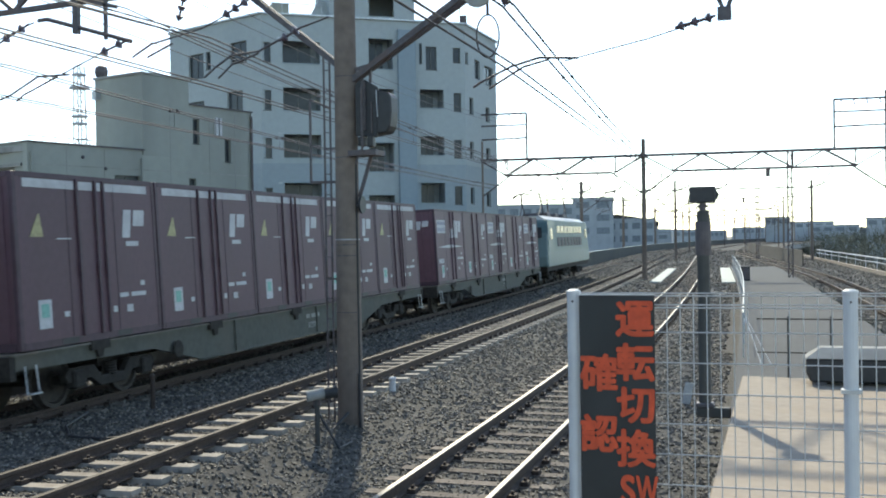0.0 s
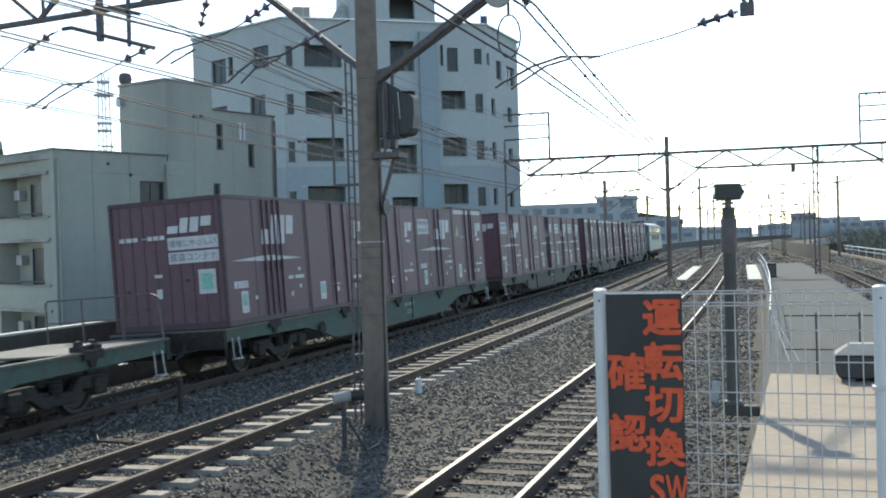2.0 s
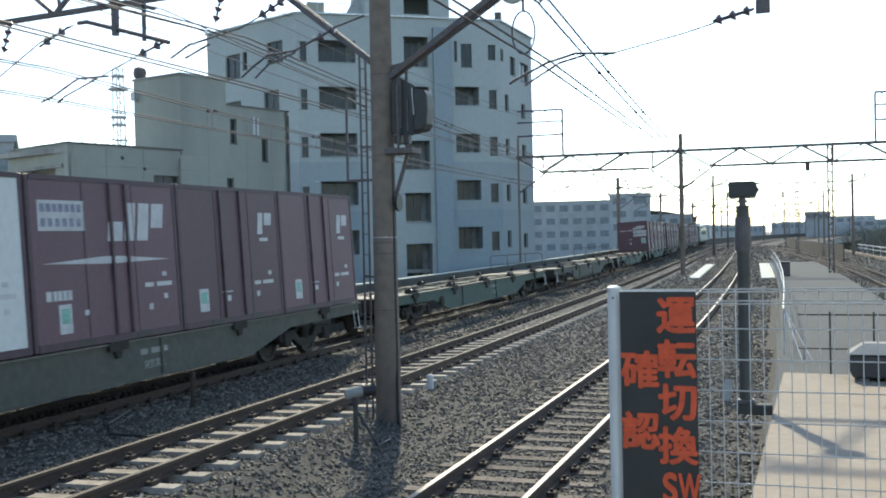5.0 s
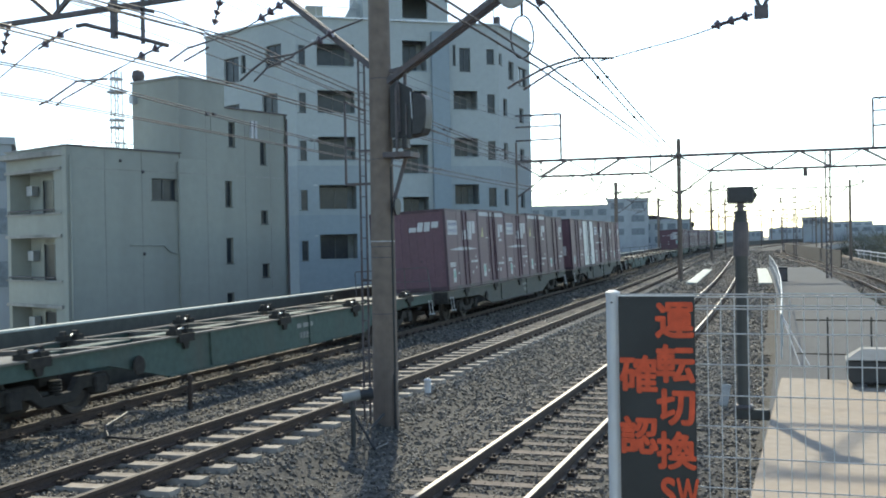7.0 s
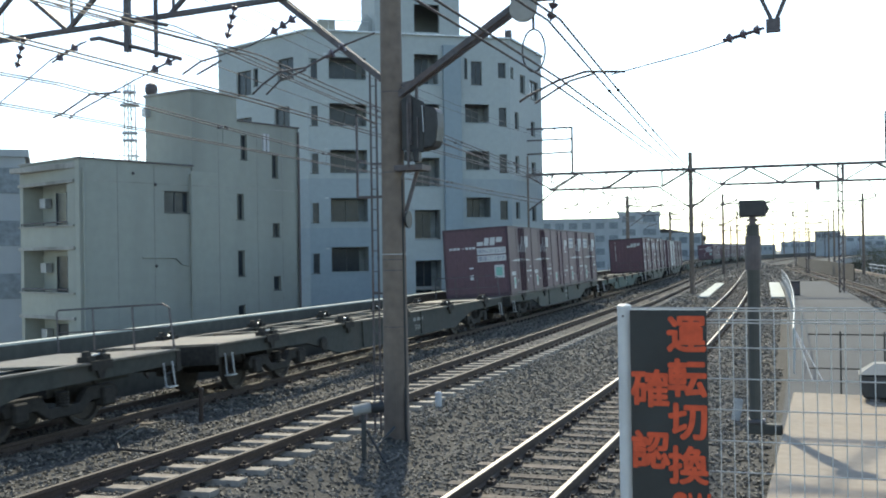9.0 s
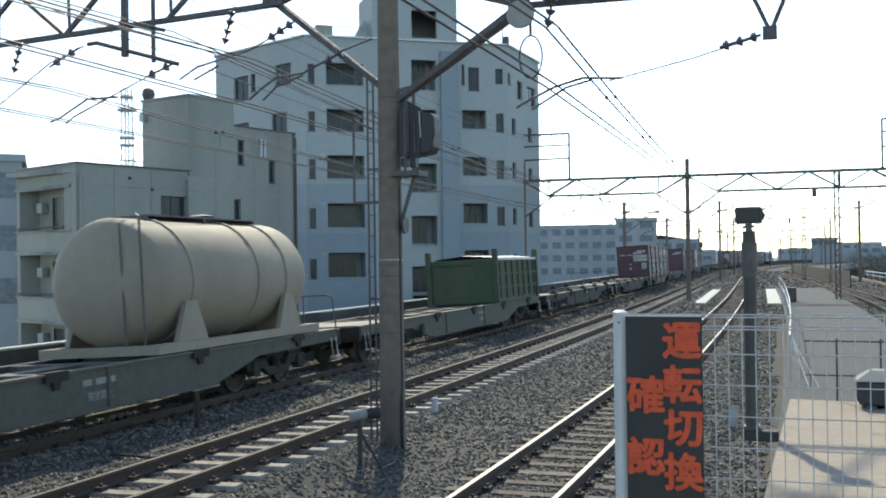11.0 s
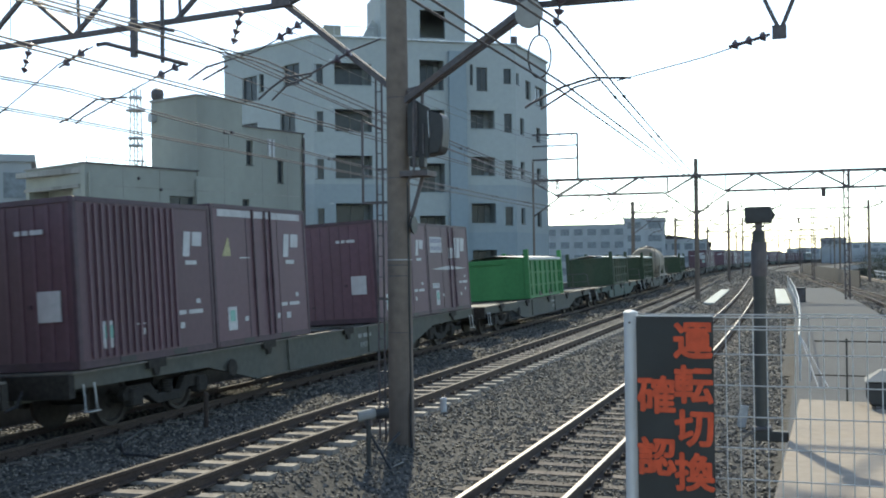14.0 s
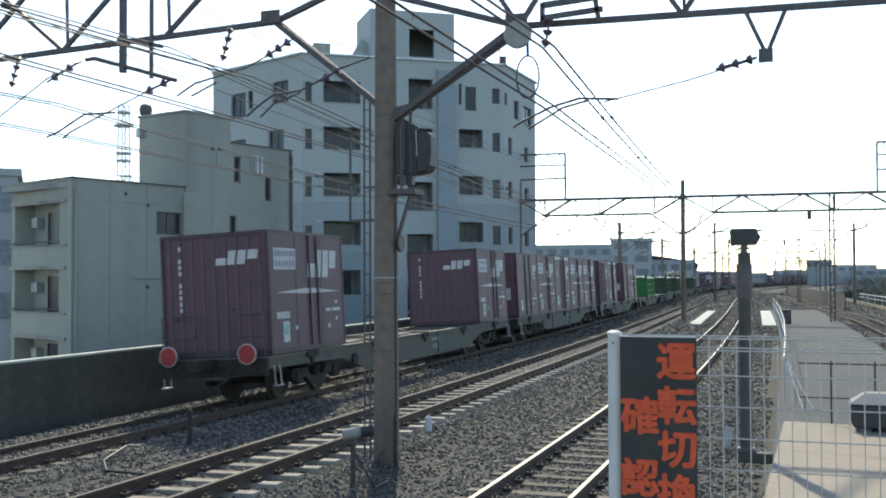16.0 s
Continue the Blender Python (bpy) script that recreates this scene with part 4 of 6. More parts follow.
def wall_with_holes(b, length, z0, z1, holes, thick=0.25, mi=0):
    """A wall of the given length, its outer face at y = 0, with rectangular openings (u0, u1, z0, z1)."""
    us = sorted({0.0, length, *[min(max(h[0], 0), length) for h in holes], *[min(max(h[1], 0), length) for h in holes]})
    zs = sorted({z0, z1, *[h[2] for h in holes], *[h[3] for h in holes]})
    inside = lambda u, z: any(h[0] < u < h[1] and h[2] < z < h[3] for h in holes)
    for ua, ub in zip(us, us[1:]):
        run = None
        for za, zb in zip(zs, zs[1:]):
            if inside((ua + ub) / 2, (za + zb) / 2):
                if run:
                    b.box(ua, ub, 0, thick, run[0], run[1], mi)
                run = None
            else:
                run = (run[0] if run else za, zb)
        if run:
            b.box(ua, ub, 0, thick, run[0], run[1], mi)
    return b


def window(parent, at, u0, u1, z0, z1, split=True, depth=0.16):
    w = new("window")
    w.parent, w.matrix_basis = parent, at
    w.empty_display_size = 0.1
    fr = Build()
    t = 0.045
    fr.box(u0, u1, depth - 0.03, depth + 0.03, z0, z0 + t).box(u0, u1, depth - 0.03, depth + 0.03, z1 - t, z1).box(u0, u0 + t, depth - 0.03, depth + 0.03, z0 + t, z1 - t).box(u1 - t, u1, depth - 0.03, depth + 0.03, z0 + t, z1 - t)
    if split:
        um = (u0 + u1) / 2
        fr.box(um - t / 2, um + t / 2, depth - 0.03, depth + 0.03, z0 + t, z1 - t)
    part("frame", fr, M["bronze"], w)
    part("pane", Build().box(u0 + t, u1 - t, depth + 0.005, depth + 0.015, z0 + t, z1 - t), M["glass"], w)
    part("sill", Build().box(u0 - 0.03, u1 + 0.03, -0.03, 0.1, z0 - 0.035, z0), M["bronze"], w)
    return w


def balcony(parent, at, u0, u1, z0, z1, deep=1.2, rail=False):
    """A recessed loggia behind an opening: back wall, floor, sliding door."""
    w = new("balcony")
    w.parent, w.matrix_basis = parent, at
    w.empty_display_size = 0.1
    b = Build()
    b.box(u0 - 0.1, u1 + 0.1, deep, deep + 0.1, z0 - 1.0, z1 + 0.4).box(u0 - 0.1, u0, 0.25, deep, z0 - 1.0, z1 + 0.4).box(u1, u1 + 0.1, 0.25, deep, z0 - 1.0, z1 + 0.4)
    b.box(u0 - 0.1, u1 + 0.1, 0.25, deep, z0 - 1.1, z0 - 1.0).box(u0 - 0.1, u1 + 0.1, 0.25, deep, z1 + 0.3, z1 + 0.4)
    # one dark colour carries the shade inside the loggia
    part("recess", b, M["recess_shade"], w)
    um = (u0 + u1) / 2
    part("pane", Build().box(u0 + 0.25, u1 - 0.35, deep - 0.03, deep - 0.01, z0 - 0.9, z1 - 0.08), M["glass"], w)
    part("frame", Build().box(um - 0.03, um + 0.03, deep - 0.06, deep - 0.03, z0 - 0.9, z1 - 0.08).box(u0 + 0.22, u0 + 0.27, deep - 0.06, deep - 0.03, z0 - 0.9, z1 - 0.08), M["bronze"], w)
    part("ledge", Build().box(u0 - 0.03, u1 + 0.03, -0.05, 0.27, z0 - 0.04, z0 + 0.015), M["apt3"], w)
    return w


def build_apartment():
    A = [(-37.1, 60.67), (-28.8, 57.02), (-18.51, 64.56), (-18.2, 71.25)]
    top, bot = 16.0, -8.0
    ap = thing("apartment_building", "pale blue five-storey apartment block with recessed balconies and stair tower", "building")
    fl = (14.34, 11.51, 8.68, 5.74, 2.73)
    # left face
    at = wall_frame(A[0], A[1])
    ln = math.dist(A[0], A[1])
    wins = [(1.97, 3.52, 12.82, 14.36), (3.75, 4.24, 13.26, 14.38), (6.21, 7.75, 13.31, 14.6), (5.83, 7.32, 10.51, 11.69), (5.83, 7.32, 7.6, 8.8), (1.97, 3.52, 9.9, 11.4)]
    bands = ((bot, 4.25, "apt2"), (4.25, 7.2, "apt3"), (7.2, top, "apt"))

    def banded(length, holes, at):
        """A wall in three bands, each lower one bluer and darker."""
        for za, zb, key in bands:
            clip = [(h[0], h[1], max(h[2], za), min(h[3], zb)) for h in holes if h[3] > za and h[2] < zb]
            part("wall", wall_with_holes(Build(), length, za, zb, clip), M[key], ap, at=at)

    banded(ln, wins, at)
    for w in wins:
        window(ap, at, *w, split=w[1] - w[0] > 0.7)
    # main face
    at = wall_frame(A[1], A[2])
    ln = math.dist(A[1], A[2])
    slim = [(0.10, 0.58, z - 1.18, z) for z in fl]
    wide = [(1.28, 3.55, z - 1.2 + (0.02 * i), z + 0.12 + 0.06 * i) for i, z in enumerate(fl)]
    mid = [(6.55, 8.1, 12.99, 14.84), (6.55, 8.1, 9.95, 11.8), (6.5, 8.1, 6.73, 8.5), (6.45, 8.1, 3.47, 5.3), (6.45, 8.12, 0.2, 2.2)]
    rw = [(9.78, 11.35, 10.69, 11.85), (9.78, 11.35, 7.77, 8.95), (9.78, 11.36, 4.82, 6.06), (9.81, 11.4, 1.79, 3.16)]
    rs = [(10.2, 10.91, 13.06, 14.51), (11.98, 12.48, 13.56, 14.49), (9.77, 9.96, 13.42, 14.67)] + [(11.99, 12.5, z - 1.15, z) for z in (11.68, 8.76, 5.85, 2.84)]
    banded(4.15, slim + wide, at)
    sh = lambda hs, o: [(h[0] - o, h[1] - o, h[2], h[3]) for h in hs]
    tw = at @ pose(4.15, -0.0, 0)
    tower = Build()
    wall_with_holes(tower, 5.35, bot, 18.9, sh(mid, 4.15) + [(2.45, 4.05, 16.2, 17.9)], mi=0)
    tower.box(0, 5.35, 3.6, 3.85, 15, 18.9).box(0, 0.25, 0.25, 3.6, 15.5, 18.9).box(5.1, 5.35, 0.25, 3.6, 15.5, 18.9).box(0.0, 5.35, 0, 3.85, 18.9, 19.0)
    part("stair_tower", tower, M["apt"], ap, "tall stair tower rising above the roof", at=tw)
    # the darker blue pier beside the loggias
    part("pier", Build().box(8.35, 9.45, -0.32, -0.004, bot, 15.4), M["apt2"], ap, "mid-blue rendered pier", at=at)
    wb = at @ pose(9.5, 0, 0)
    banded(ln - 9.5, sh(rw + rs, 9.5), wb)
    for w in slim + rs:
        window(ap, at, *w, split=w[1] - w[0] > 0.65)
    for w in wide + mid + rw:
        balcony(ap, at, *w)
    # side face
    at3 = wall_frame(A[2], A[3])
    ln3 = math.dist(A[2], A[3])
    wins = [(2.03, 3.12, 12.92, 14.11), (4.04, 5.96, 12.79, 14.04), (0.15, 0.72, 13.57, 14.29)] + [(0.84, 1.65, z - 1.05, z) for z in (11.55, 8.75, 5.83, 2.9)] + [(4.2, 5.12, z - 0.95, z) for z in (11.3, 8.6, 5.65, 2.7)]
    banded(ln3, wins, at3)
    for w in wins:
        window(ap, at3, *w)
    # back, floors and roof
    B1, B2 = (-21.5, 76.5), (-38.0, 76.5)
    poly = [A[0], A[1], A[2], A[3], B1, B2]
    for p, q in ((A[3], B1), (B1, B2), (B2, A[0])):
        part("wall", wall_with_holes(Build(), math.dist(p, q), bot, top, []), M["apt"], ap, at=wall_frame(p, q))
    part("roof", Build().prism([(p[0] + 0.0, p[1] + 0.1) for p in poly], 15.55, 15.75, "z"), M["concrete"], ap)
    for z in (12.3, 9.4, 6.5, 3.6, 0.6):
        part("floor_slab", Build().prism([(p[0] * 0.985 - 0.4, p[1] * 0.98 + 1.9) for p in poly], z - 0.2, z, "z"), M["concrete"], ap)
    cop = Build()
    for p, q in zip(poly, poly[1:] + poly[:1]):
        cop.bar((p[0], p[1], top + 0.02), (q[0], q[1], top + 0.02), 0.34, 0.1)
    part("parapet_coping", cop, M["alu"], ap)
    for i in range(5):
        u = 0.6 + 0.8 * i
        part("railing_post", Build().tube(at @ Vector((u, 0.6, top - 0.3)), at @ Vector((u, 0.6, top + 0.8)), 0.02, 5), M["alu"], ap)
    part("roof_railing", Build().tube(at @ Vector((0.6, 0.6, top + 0.8)), at @ Vector((3.9, 0.6, top + 0.8)), 0.025, 5), M["alu"], ap)
    part("roof_hut", Build().prism([(3.1, 16.0), (3.8, 17.3), (4.15, 17.0), (4.15, 16.0)], 0.8, 1.4, "y"), M["apt"], ap, at=at)
    part("roof_vent", Build().box(0.9, 1.9, 1.0, 1.8, 16.0, 16.9), M["grey"], ap, at=at)
    part("antenna", Build().path([at3 @ Vector((0.4, 0.4, 15.7)), at3 @ Vector((0.4, 0.4, 17.2))], 0.03, 6), M["steel"], ap)
    part("roof_box", Build().box(-18.95, -18.6, 65.2, 65.5, 15.7, 16.7), M["steel"], ap)
    for z in fl:
        part("air_unit", Build().box(0.95, 1.15, -0.03, 0.0, z + 0.25, z + 0.33), M["alu"], ap, at=at)


def build_house():
    P0, P1, P2 = (-30.8, 35.11), (-26.49, 33.34), (-25.01, 38.65)
    e = Vector((P2[0] - P1[0], P2[1] - P1[1])).normalized()
    h = thing("grey_house", "grey-white rendered three-storey building with balconies and roof stair hut", "building")
    at = wall_frame(P1, P2)
    bot = -8.0
    big = [(4.05, 5.39, 4.48, 5.37)]
    part("wall", wall_with_holes(Build(), 5.5, bot, 6.44, big), M["grey"], h, at=at)
    w2 = [(8.36, 8.76, 6.91, 8.01), (10.29, 10.69, 6.2, 7.26), (8.1, 8.52, 4.26, 5.39), (10.29, 10.75, 3.51, 4.13), (8.12, 8.53, 1.77, 2.9), (10.32, 10.78, 1.08, 1.71), (8.11, 8.54, -0.6, 0.49)]
    o = 5.5
    sh = [(a - o, c - o, d, f) for a, c, d, f in w2]
    part("wall", wall_with_holes(Build(), 12.05 - o, bot, 8.58, sh + [(-0.01, 2.65, 6.25, 8.6)]), M["grey"], h, at=at @ pose(o, 0.0, 0))
    for w in big:
        window(h, at, *w)
    for w in w2:
        window(h, at, *w, split=False)
    # stair hut on the roof
    for a, c, d, f in ((5.56, 8.15, 0.0, 0.2), (5.56, 5.76, 0.2, 2.75), (7.95, 8.15, 0.2, 2.75), (5.56, 8.15, 2.75, 2.95)):
        part("hut_wall", Build().box(a, c, d, f, 6.25, 9.62), M["grey"], h, at=at)
    part("hut_roof", Build().box(5.5, 8.2, -0.05, 3.0, 9.62, 9.72), M["concrete"], h, at=at)
    part("water_tank", Build().lathe([(0.1, 0), (0.24, 0.08), (0.29, 0.28), (0.24, 0.48), (0.1, 0.56)], at @ pose(5.75, 2.75, 9.70), 14), M["steel"], h, "round grey tank on the hut roof")
    part("vent_box", Build().box(5.3, 5.56, 2.6, 2.85, 8.75, 9.1), M["galv"], h, at=at)
    part("landing", Build().box(5.3, 6.5, 2.96, 4.0, 6.30, 6.46), M["concrete"], h, at=at)
    for i in range(9):
        part("baluster", Build().tube((5.34, 3.0 + 0.12 * i, 6.46), (5.34, 3.0 + 0.12 * i, 7.14 - 0.09 * max(0, 2 - i) ** 2), 0.016, 5), M["galv"], h, at=at)
    part("landing_rail", Build().path([(5.34, 2.98, 6.80), (5.34, 3.24, 7.14), (5.34, 3.97, 7.14)], 0.02, 5), M["galv"], h, at=at)
    # balcony face
    atb = wall_frame(P0, P1)
    ln = math.dist(P0, P1)
    holes = [(0.25, 3.75, 3.95, 5.55), (0.25, 3.75, 1.35, 3.0), (0.25, 3.75, -1.3, 0.3)]
    part("wall", wall_with_holes(Build(), ln, bot, 6.44, holes), M["grey"], h, at=atb)
    for hh in holes:
        w = new("balcony")
        w.parent, w.matrix_basis = h, atb
        rec = Build().box(0.1, 3.9, 0.85, 0.95, hh[2] - 0.2, hh[3] + 0.2).box(0.1, 3.9, 0.25, 0.85, hh[2] - 0.3, hh[2] - 0.2).box(0.1, 0.25, 0.25, 0.85, hh[2] - 0.2, hh[3] + 0.2).box(3.75, 3.9, 0.25, 0.85, hh[2] - 0.2, hh[3] + 0.2).box(0.1, 3.9, 0.25, 0.85, hh[3] + 0.1, hh[3] + 0.2)
        part("recess", rec, M["grey"], w)
        part("pane", Build().box(1.5, 3.1, 0.81, 0.84, hh[2] - 0.1, hh[3] - 0.25), M["glass"], w)
        part("frame", Build().box(2.27, 2.33, 0.77, 0.81, hh[2] - 0.1, hh[3] - 0.25).box(1.44, 1.5, 0.77, 0.81, hh[2] - 0.1, hh[3] - 0.25), M["bronze"], w)
        part("rail", Build().tube((0.2, -0.05, hh[2] + 0.12), (3.8, -0.05, hh[2] + 0.12), 0.03, 6).tube((0.2, -0.05, hh[2] + 0.02), (0.2, -0.05, hh[2] + 0.12), 0.02, 6).tube((3.8, -0.05, hh[2] + 0.02), (3.8, -0.05, hh[2] + 0.12), 0.02, 6).tube((2.0, -0.05, hh[2] + 0.02), (2.0, -0.05, hh[2] + 0.12), 0.02, 6), M["steel"], w)
        part("air_unit", Build().box(0.62, 1.05, 0.5, 0.8, hh[2] + 0.75, hh[2] + 1.15), M["galv"], w, bevel=0.02)
        part("slab_lip", Build().box(-0.05, ln - 0.35, -0.08, -0.004, hh[3], hh[3] + 0.12).box(-0.05, ln - 0.35, -0.08, -0.004, hh[2] - 0.05, hh[2]), M["concrete"], w)
    # remaining walls, roof
    n = Vector((-e.y, e.x))
    Q2 = Vector(P1[:2]) + e * 12.05
    Q3, Q4 = Q2 + n * 2.9, Vector(P0[:2]) + e * 12.0
    part("wall", wall_with_holes(Build(), 2.9, bot, 8.58, []), M["grey"], h, at=wall_frame(Q2, Q3))
    part("wall", wall_with_holes(Build(), (Vector(P0) - Vector(Q4)).length, bot, 6.44, []), M["grey"], h, at=wall_frame(Q4, P0))
    part("roof", Build().box(0.0, 5.6, 0.25, 4.5, 6.1, 6.3), M["concrete"], h, at=at)
    part("roof", Build().box(8.15, 12.0, 0.25, 2.85, 8.3, 8.5), M["concrete"], h, at=at)
    part("coping", Build().box(-0.05, 5.6, -0.06, 0.3, 6.44, 6.50), M["steel"], h, at=at)
    part("coping", Build().box(8.15, 12.1, -0.06, 0.3, 8.58, 8.64), M["steel"], h, at=at)
    part("coping", Build().box(-0.05, ln - 0.07, -0.06, 0.3, 6.44, 6.50), M["concrete"], h, at=atb)
    for u in (0.15, 5.42, 12.0):
        part("downpipe", Build().tube((u, -0.07, bot), (u, -0.07, 6.1 if u < 10 else 8.4), 0.045, 8), M["grey"] if u < 10 else M["steel"], h, at=at)
    part("conduit", Build().path([(2.9, -0.04, 2.65), (4.6, -0.04, 2.62), (4.9, -0.04, 2.35), (5.42, -0.04, 2.25)], 0.025, 6), M["grey"], h, at=at)
    for u, z in ((2.5, 6.0), (3.6, 2.3), (3.6, 5.6)):
        part("vent_cap", Build().lathe([(0.07, 0), (0.06, 0.05), (0.03, 0.08)], pose(u, 0, z, 90, 0, 0), 10), M["steel"], h, at=at)
    part("wall_lamp", Build().box(9.66, 9.80, -0.12, -0.01, 7.35, 8.15).box(9.9, 10.03, -0.12, -0.01, 7.35, 8.15), M["marking"], h, "pair of white upright wall boxes", at=at)
    part("joint_line", Build().box(5.5, 12.03, -0.012, -0.003, 5.62, 5.66).box(0.3, 5.3, -0.012, -0.003, 5.62, 5.65), M["concrete"], h, at=at)
    for u, za, zb in ((1.75, -8, 6.4), (3.55, -8, 6.4), (7.05, -8, 8.5), (9.35, -8, 8.5), (10.95, -8, 8.5)):
        part("joint_line", Build().box(u - 0.012, u + 0.012, -0.010, -0.003, za, zb), M["concrete"], h, at=at)
    for i in range(6):
        part("rail_post", Build().tube((0.3 + 0.6 * i, 0.3, 6.4), (0.3 + 0.6 * i, 0.3, 6.72), 0.016, 5), M["steel"], h, at=at)
    part("roof_rail", Build().tube((0.2, 0.3, 6.72), (3.4, 0.3, 6.72), 0.02, 5), M["steel"], h, at=at)


def build_far():
    # lattice mast with platforms on a roof
    t = thing("antenna_tower", "slim pale lattice radio tower far behind the houses", "radio tower", at=pose(-70.4, 97.1, -8))
    for i in range(4):
        a = i * math.tau / 4 + 0.4
        part("leg", Build().tube((1.0 * math.cos(a), 1.0 * math.sin(a), 0), (0.55 * math.cos(a), 0.55 * math.sin(a), 29.4), 0.07, 6), M["galv"], t)
    br = Build()
    for k in range(22):
        z = 8 + k
        for i in range(4):
            a, c = i * math.tau / 4 + 0.4, (i + 1) * math.tau / 4 + 0.4
            r = 0.95 - 0.015 * z + 0.0
            br.tube((r * math.cos(a), r * math.sin(a), z), (r * math.cos(c), r * math.sin(c), z + 1), 0.035, 5)
    part("bracing", br, M["galv"], t)
    for z, r in ((28.4, 0.72), (27.0, 1.05), (24.0, 0.85), (23.2, 0.8)):
        part("ring", Build().lathe([(r, 0), (r + 0.04, 0.05), (r, 0.2), (r * 0.6, 0.24)], pose(0, 0, z), 14), M["galv"], t)
    # far blocks
    def block(x, y, w, dp, h, rz, label, floors, cols, zb=-8):
        b = thing("far_building", label, "building", "distant buildings", at=pose(x, y, zb, 0, 0, rz))
        part("wall", Build().box(-w / 2, w / 2, 0, dp, 0, h), M["far"], b)
        part("roof", Build().box(-w / 2 - 0.2, w / 2 + 0.2, -0.2, dp + 0.2, h, h + 0.4), M["far"], b)
        for i in range(floors):
            z = h - 2.9 * (i + 1) + 0.9
            for j in range(cols):
                u = -w / 2 + w * (j + 0.5) / cols
                part("window", Build().box(u - w / cols * 0.32, u + w / cols * 0.32, -0.06, 0.02, z, z + 1.4), M["farwin"], b)
        return b
    block(-55, 236, 30, 12, 17.5, 8, "long pale blue apartment block in the distance", 4, 10)
    block(-39, 238, 9, 10, 18.8, 8, "pale stair block of a distant apartment house", 3, 2)
    block(-33, 244, 14, 10, 14.0, 10, "low pale building in the distance", 2, 5)
    block(-44.2, 45.5, 7, 10, 16.3, 40, "blue-grey building behind the houses", 3, 4)
    block(-60, 75, 16, 10, 15.0, -25, "grey building behind the low roofs", 3, 5)
    hall = thing("far_hall", "low dark hall with a shallow arched roof in the distance", "building", "distant buildings", at=pose(-37, 252, -8, 0, 0, 8))
    arc = [(-11 + 22 * i / 12, 13.2 + 2.4 * math.cos((i - 5) / 12 * math.pi * 0.75)) for i in range(13)]
    part("roof", Build().prism([(-11, 12.6)] + arc + [(11, 12.6)], -0.3, 18, "y"), M["barrier"], hall)
    part("wall", Build().box(-10.8, 10.8, 0, 17.6, 0, 12.6), M["far"], hall)
    rng = random.Random(3)
    for i in range(46):
        x = -130 + 7.2 * i + rng.uniform(-3, 3)
        y = 430 + rng.uniform(-60, 90)
        block(x, y, rng.uniform(7, 22), 12, rng.uniform(8.5, 13.0) + (3.5 if x > -12 else 0), rng.uniform(-12, 12), "hazy grey building on the skyline", 1, 4)
    for i in range(12):
        block(40 + rng.uniform(-6, 12), 110 + 26 * i, rng.uniform(9, 16), 10, rng.uniform(9, 14), rng.uniform(-30, 10), "grey house beyond the outer parapet", 1, 3)
    low = thing("low_roof", "low pale flat roof beside the viaduct", "building", at=pose(-33, 27, -8))
    part("wall", Build().box(-6, 3.5, 0, 5, 0, 7.2), M["grey"], low)
    part("roof", Build().box(-6.2, 3.7, -0.2, 5.2, 7.2, 7.4), M["tarp"], low)
    # bare scrub on the embankment to the right
    b = Build()
    for i in range(4200):
        y = rng.uniform(50, 170)
        p = on_line(rng.uniform(10.5, 17), y, 0, 0, 0, 0) + Vector((0, 0, rng.uniform(-3.0, 2.2)))
        d = Vector((rng.uniform(-1, 1), rng.uniform(-1, 1), rng.uniform(0.1, 1.4))).normalized() * rng.uniform(0.6, 2.0)
        b.tube(p, p + d, 0.03, 3, 0.008, caps=False)
    tagged(part("scrub", b, M["leaf"]), "bare grey-brown winter scrub beyond the viaduct", "scrub", kind="stuff")


build_apartment()
build_house()
build_far()


# ---- the freight train ----
HX, CL, CH, PITCH = 1.225, 3.715, 2.5, 3.75


def decal(c, name, quads, mt, off=0.006, end=False, label=""):
    """Thin painted plates on the track-side wall (u along the wall, z up) or on the rear wall."""
    if name in ("label_plate", "rear_label", "emblem", "rear_emblem", "lettering_bar") and len(quads) > 1:
        return [decal(c, name, [q], mt, off, end, label) for q in quads]
    b = Build()
    for q in quads:
        if len(q) == 4 and not isinstance(q[0], tuple):
            q = [(q[0], q[2]), (q[1], q[2]), (q[1], q[3]), (q[0], q[3])]
        if end:
            f, k = [(u, -CL / 2 - off, z) for u, z in q], [(u, -CL / 2 + 0.01, z) for u, z in q]
        else:
            f, k = [(HX + off, u, z) for u, z in q], [(HX - 0.01, u, z) for u, z in q]
        n = len(q)
        b.add(f + k, [tuple(range(n)), tuple(range(2 * n - 1, n - 1, -1))] + [(i, n + i, n + (i + 1) % n, (i + 1) % n) for i in range(n)])
    return part(name, b, mt, c, label)


def emblem(u, z, w, h, blocks):
    """Slanted plain blocks standing for a painted company emblem."""
    out, s = [], h * 0.16
    n = len(blocks)
    for i, (a, e, lo, hi) in enumerate(blocks):
        out.append([(u + w * a + s * lo, z + h * lo), (u + w * e + s * lo, z + h * lo), (u + w * e + s * hi, z + h * hi), (u + w * a + s * hi, z + h * hi)])
    return out


EMB2 = [(0.0, 0.36, 0.0, 1.0), (0.48, 1.0, 0.42, 1.0)]
EMB3 = [(0.0, 0.25, 0.0, 0.5), (0.29, 0.47, 0.0, 1.0), (0.52, 0.72, 0.0, 1.0), (0.77, 1.0, 0.34, 1.0)]


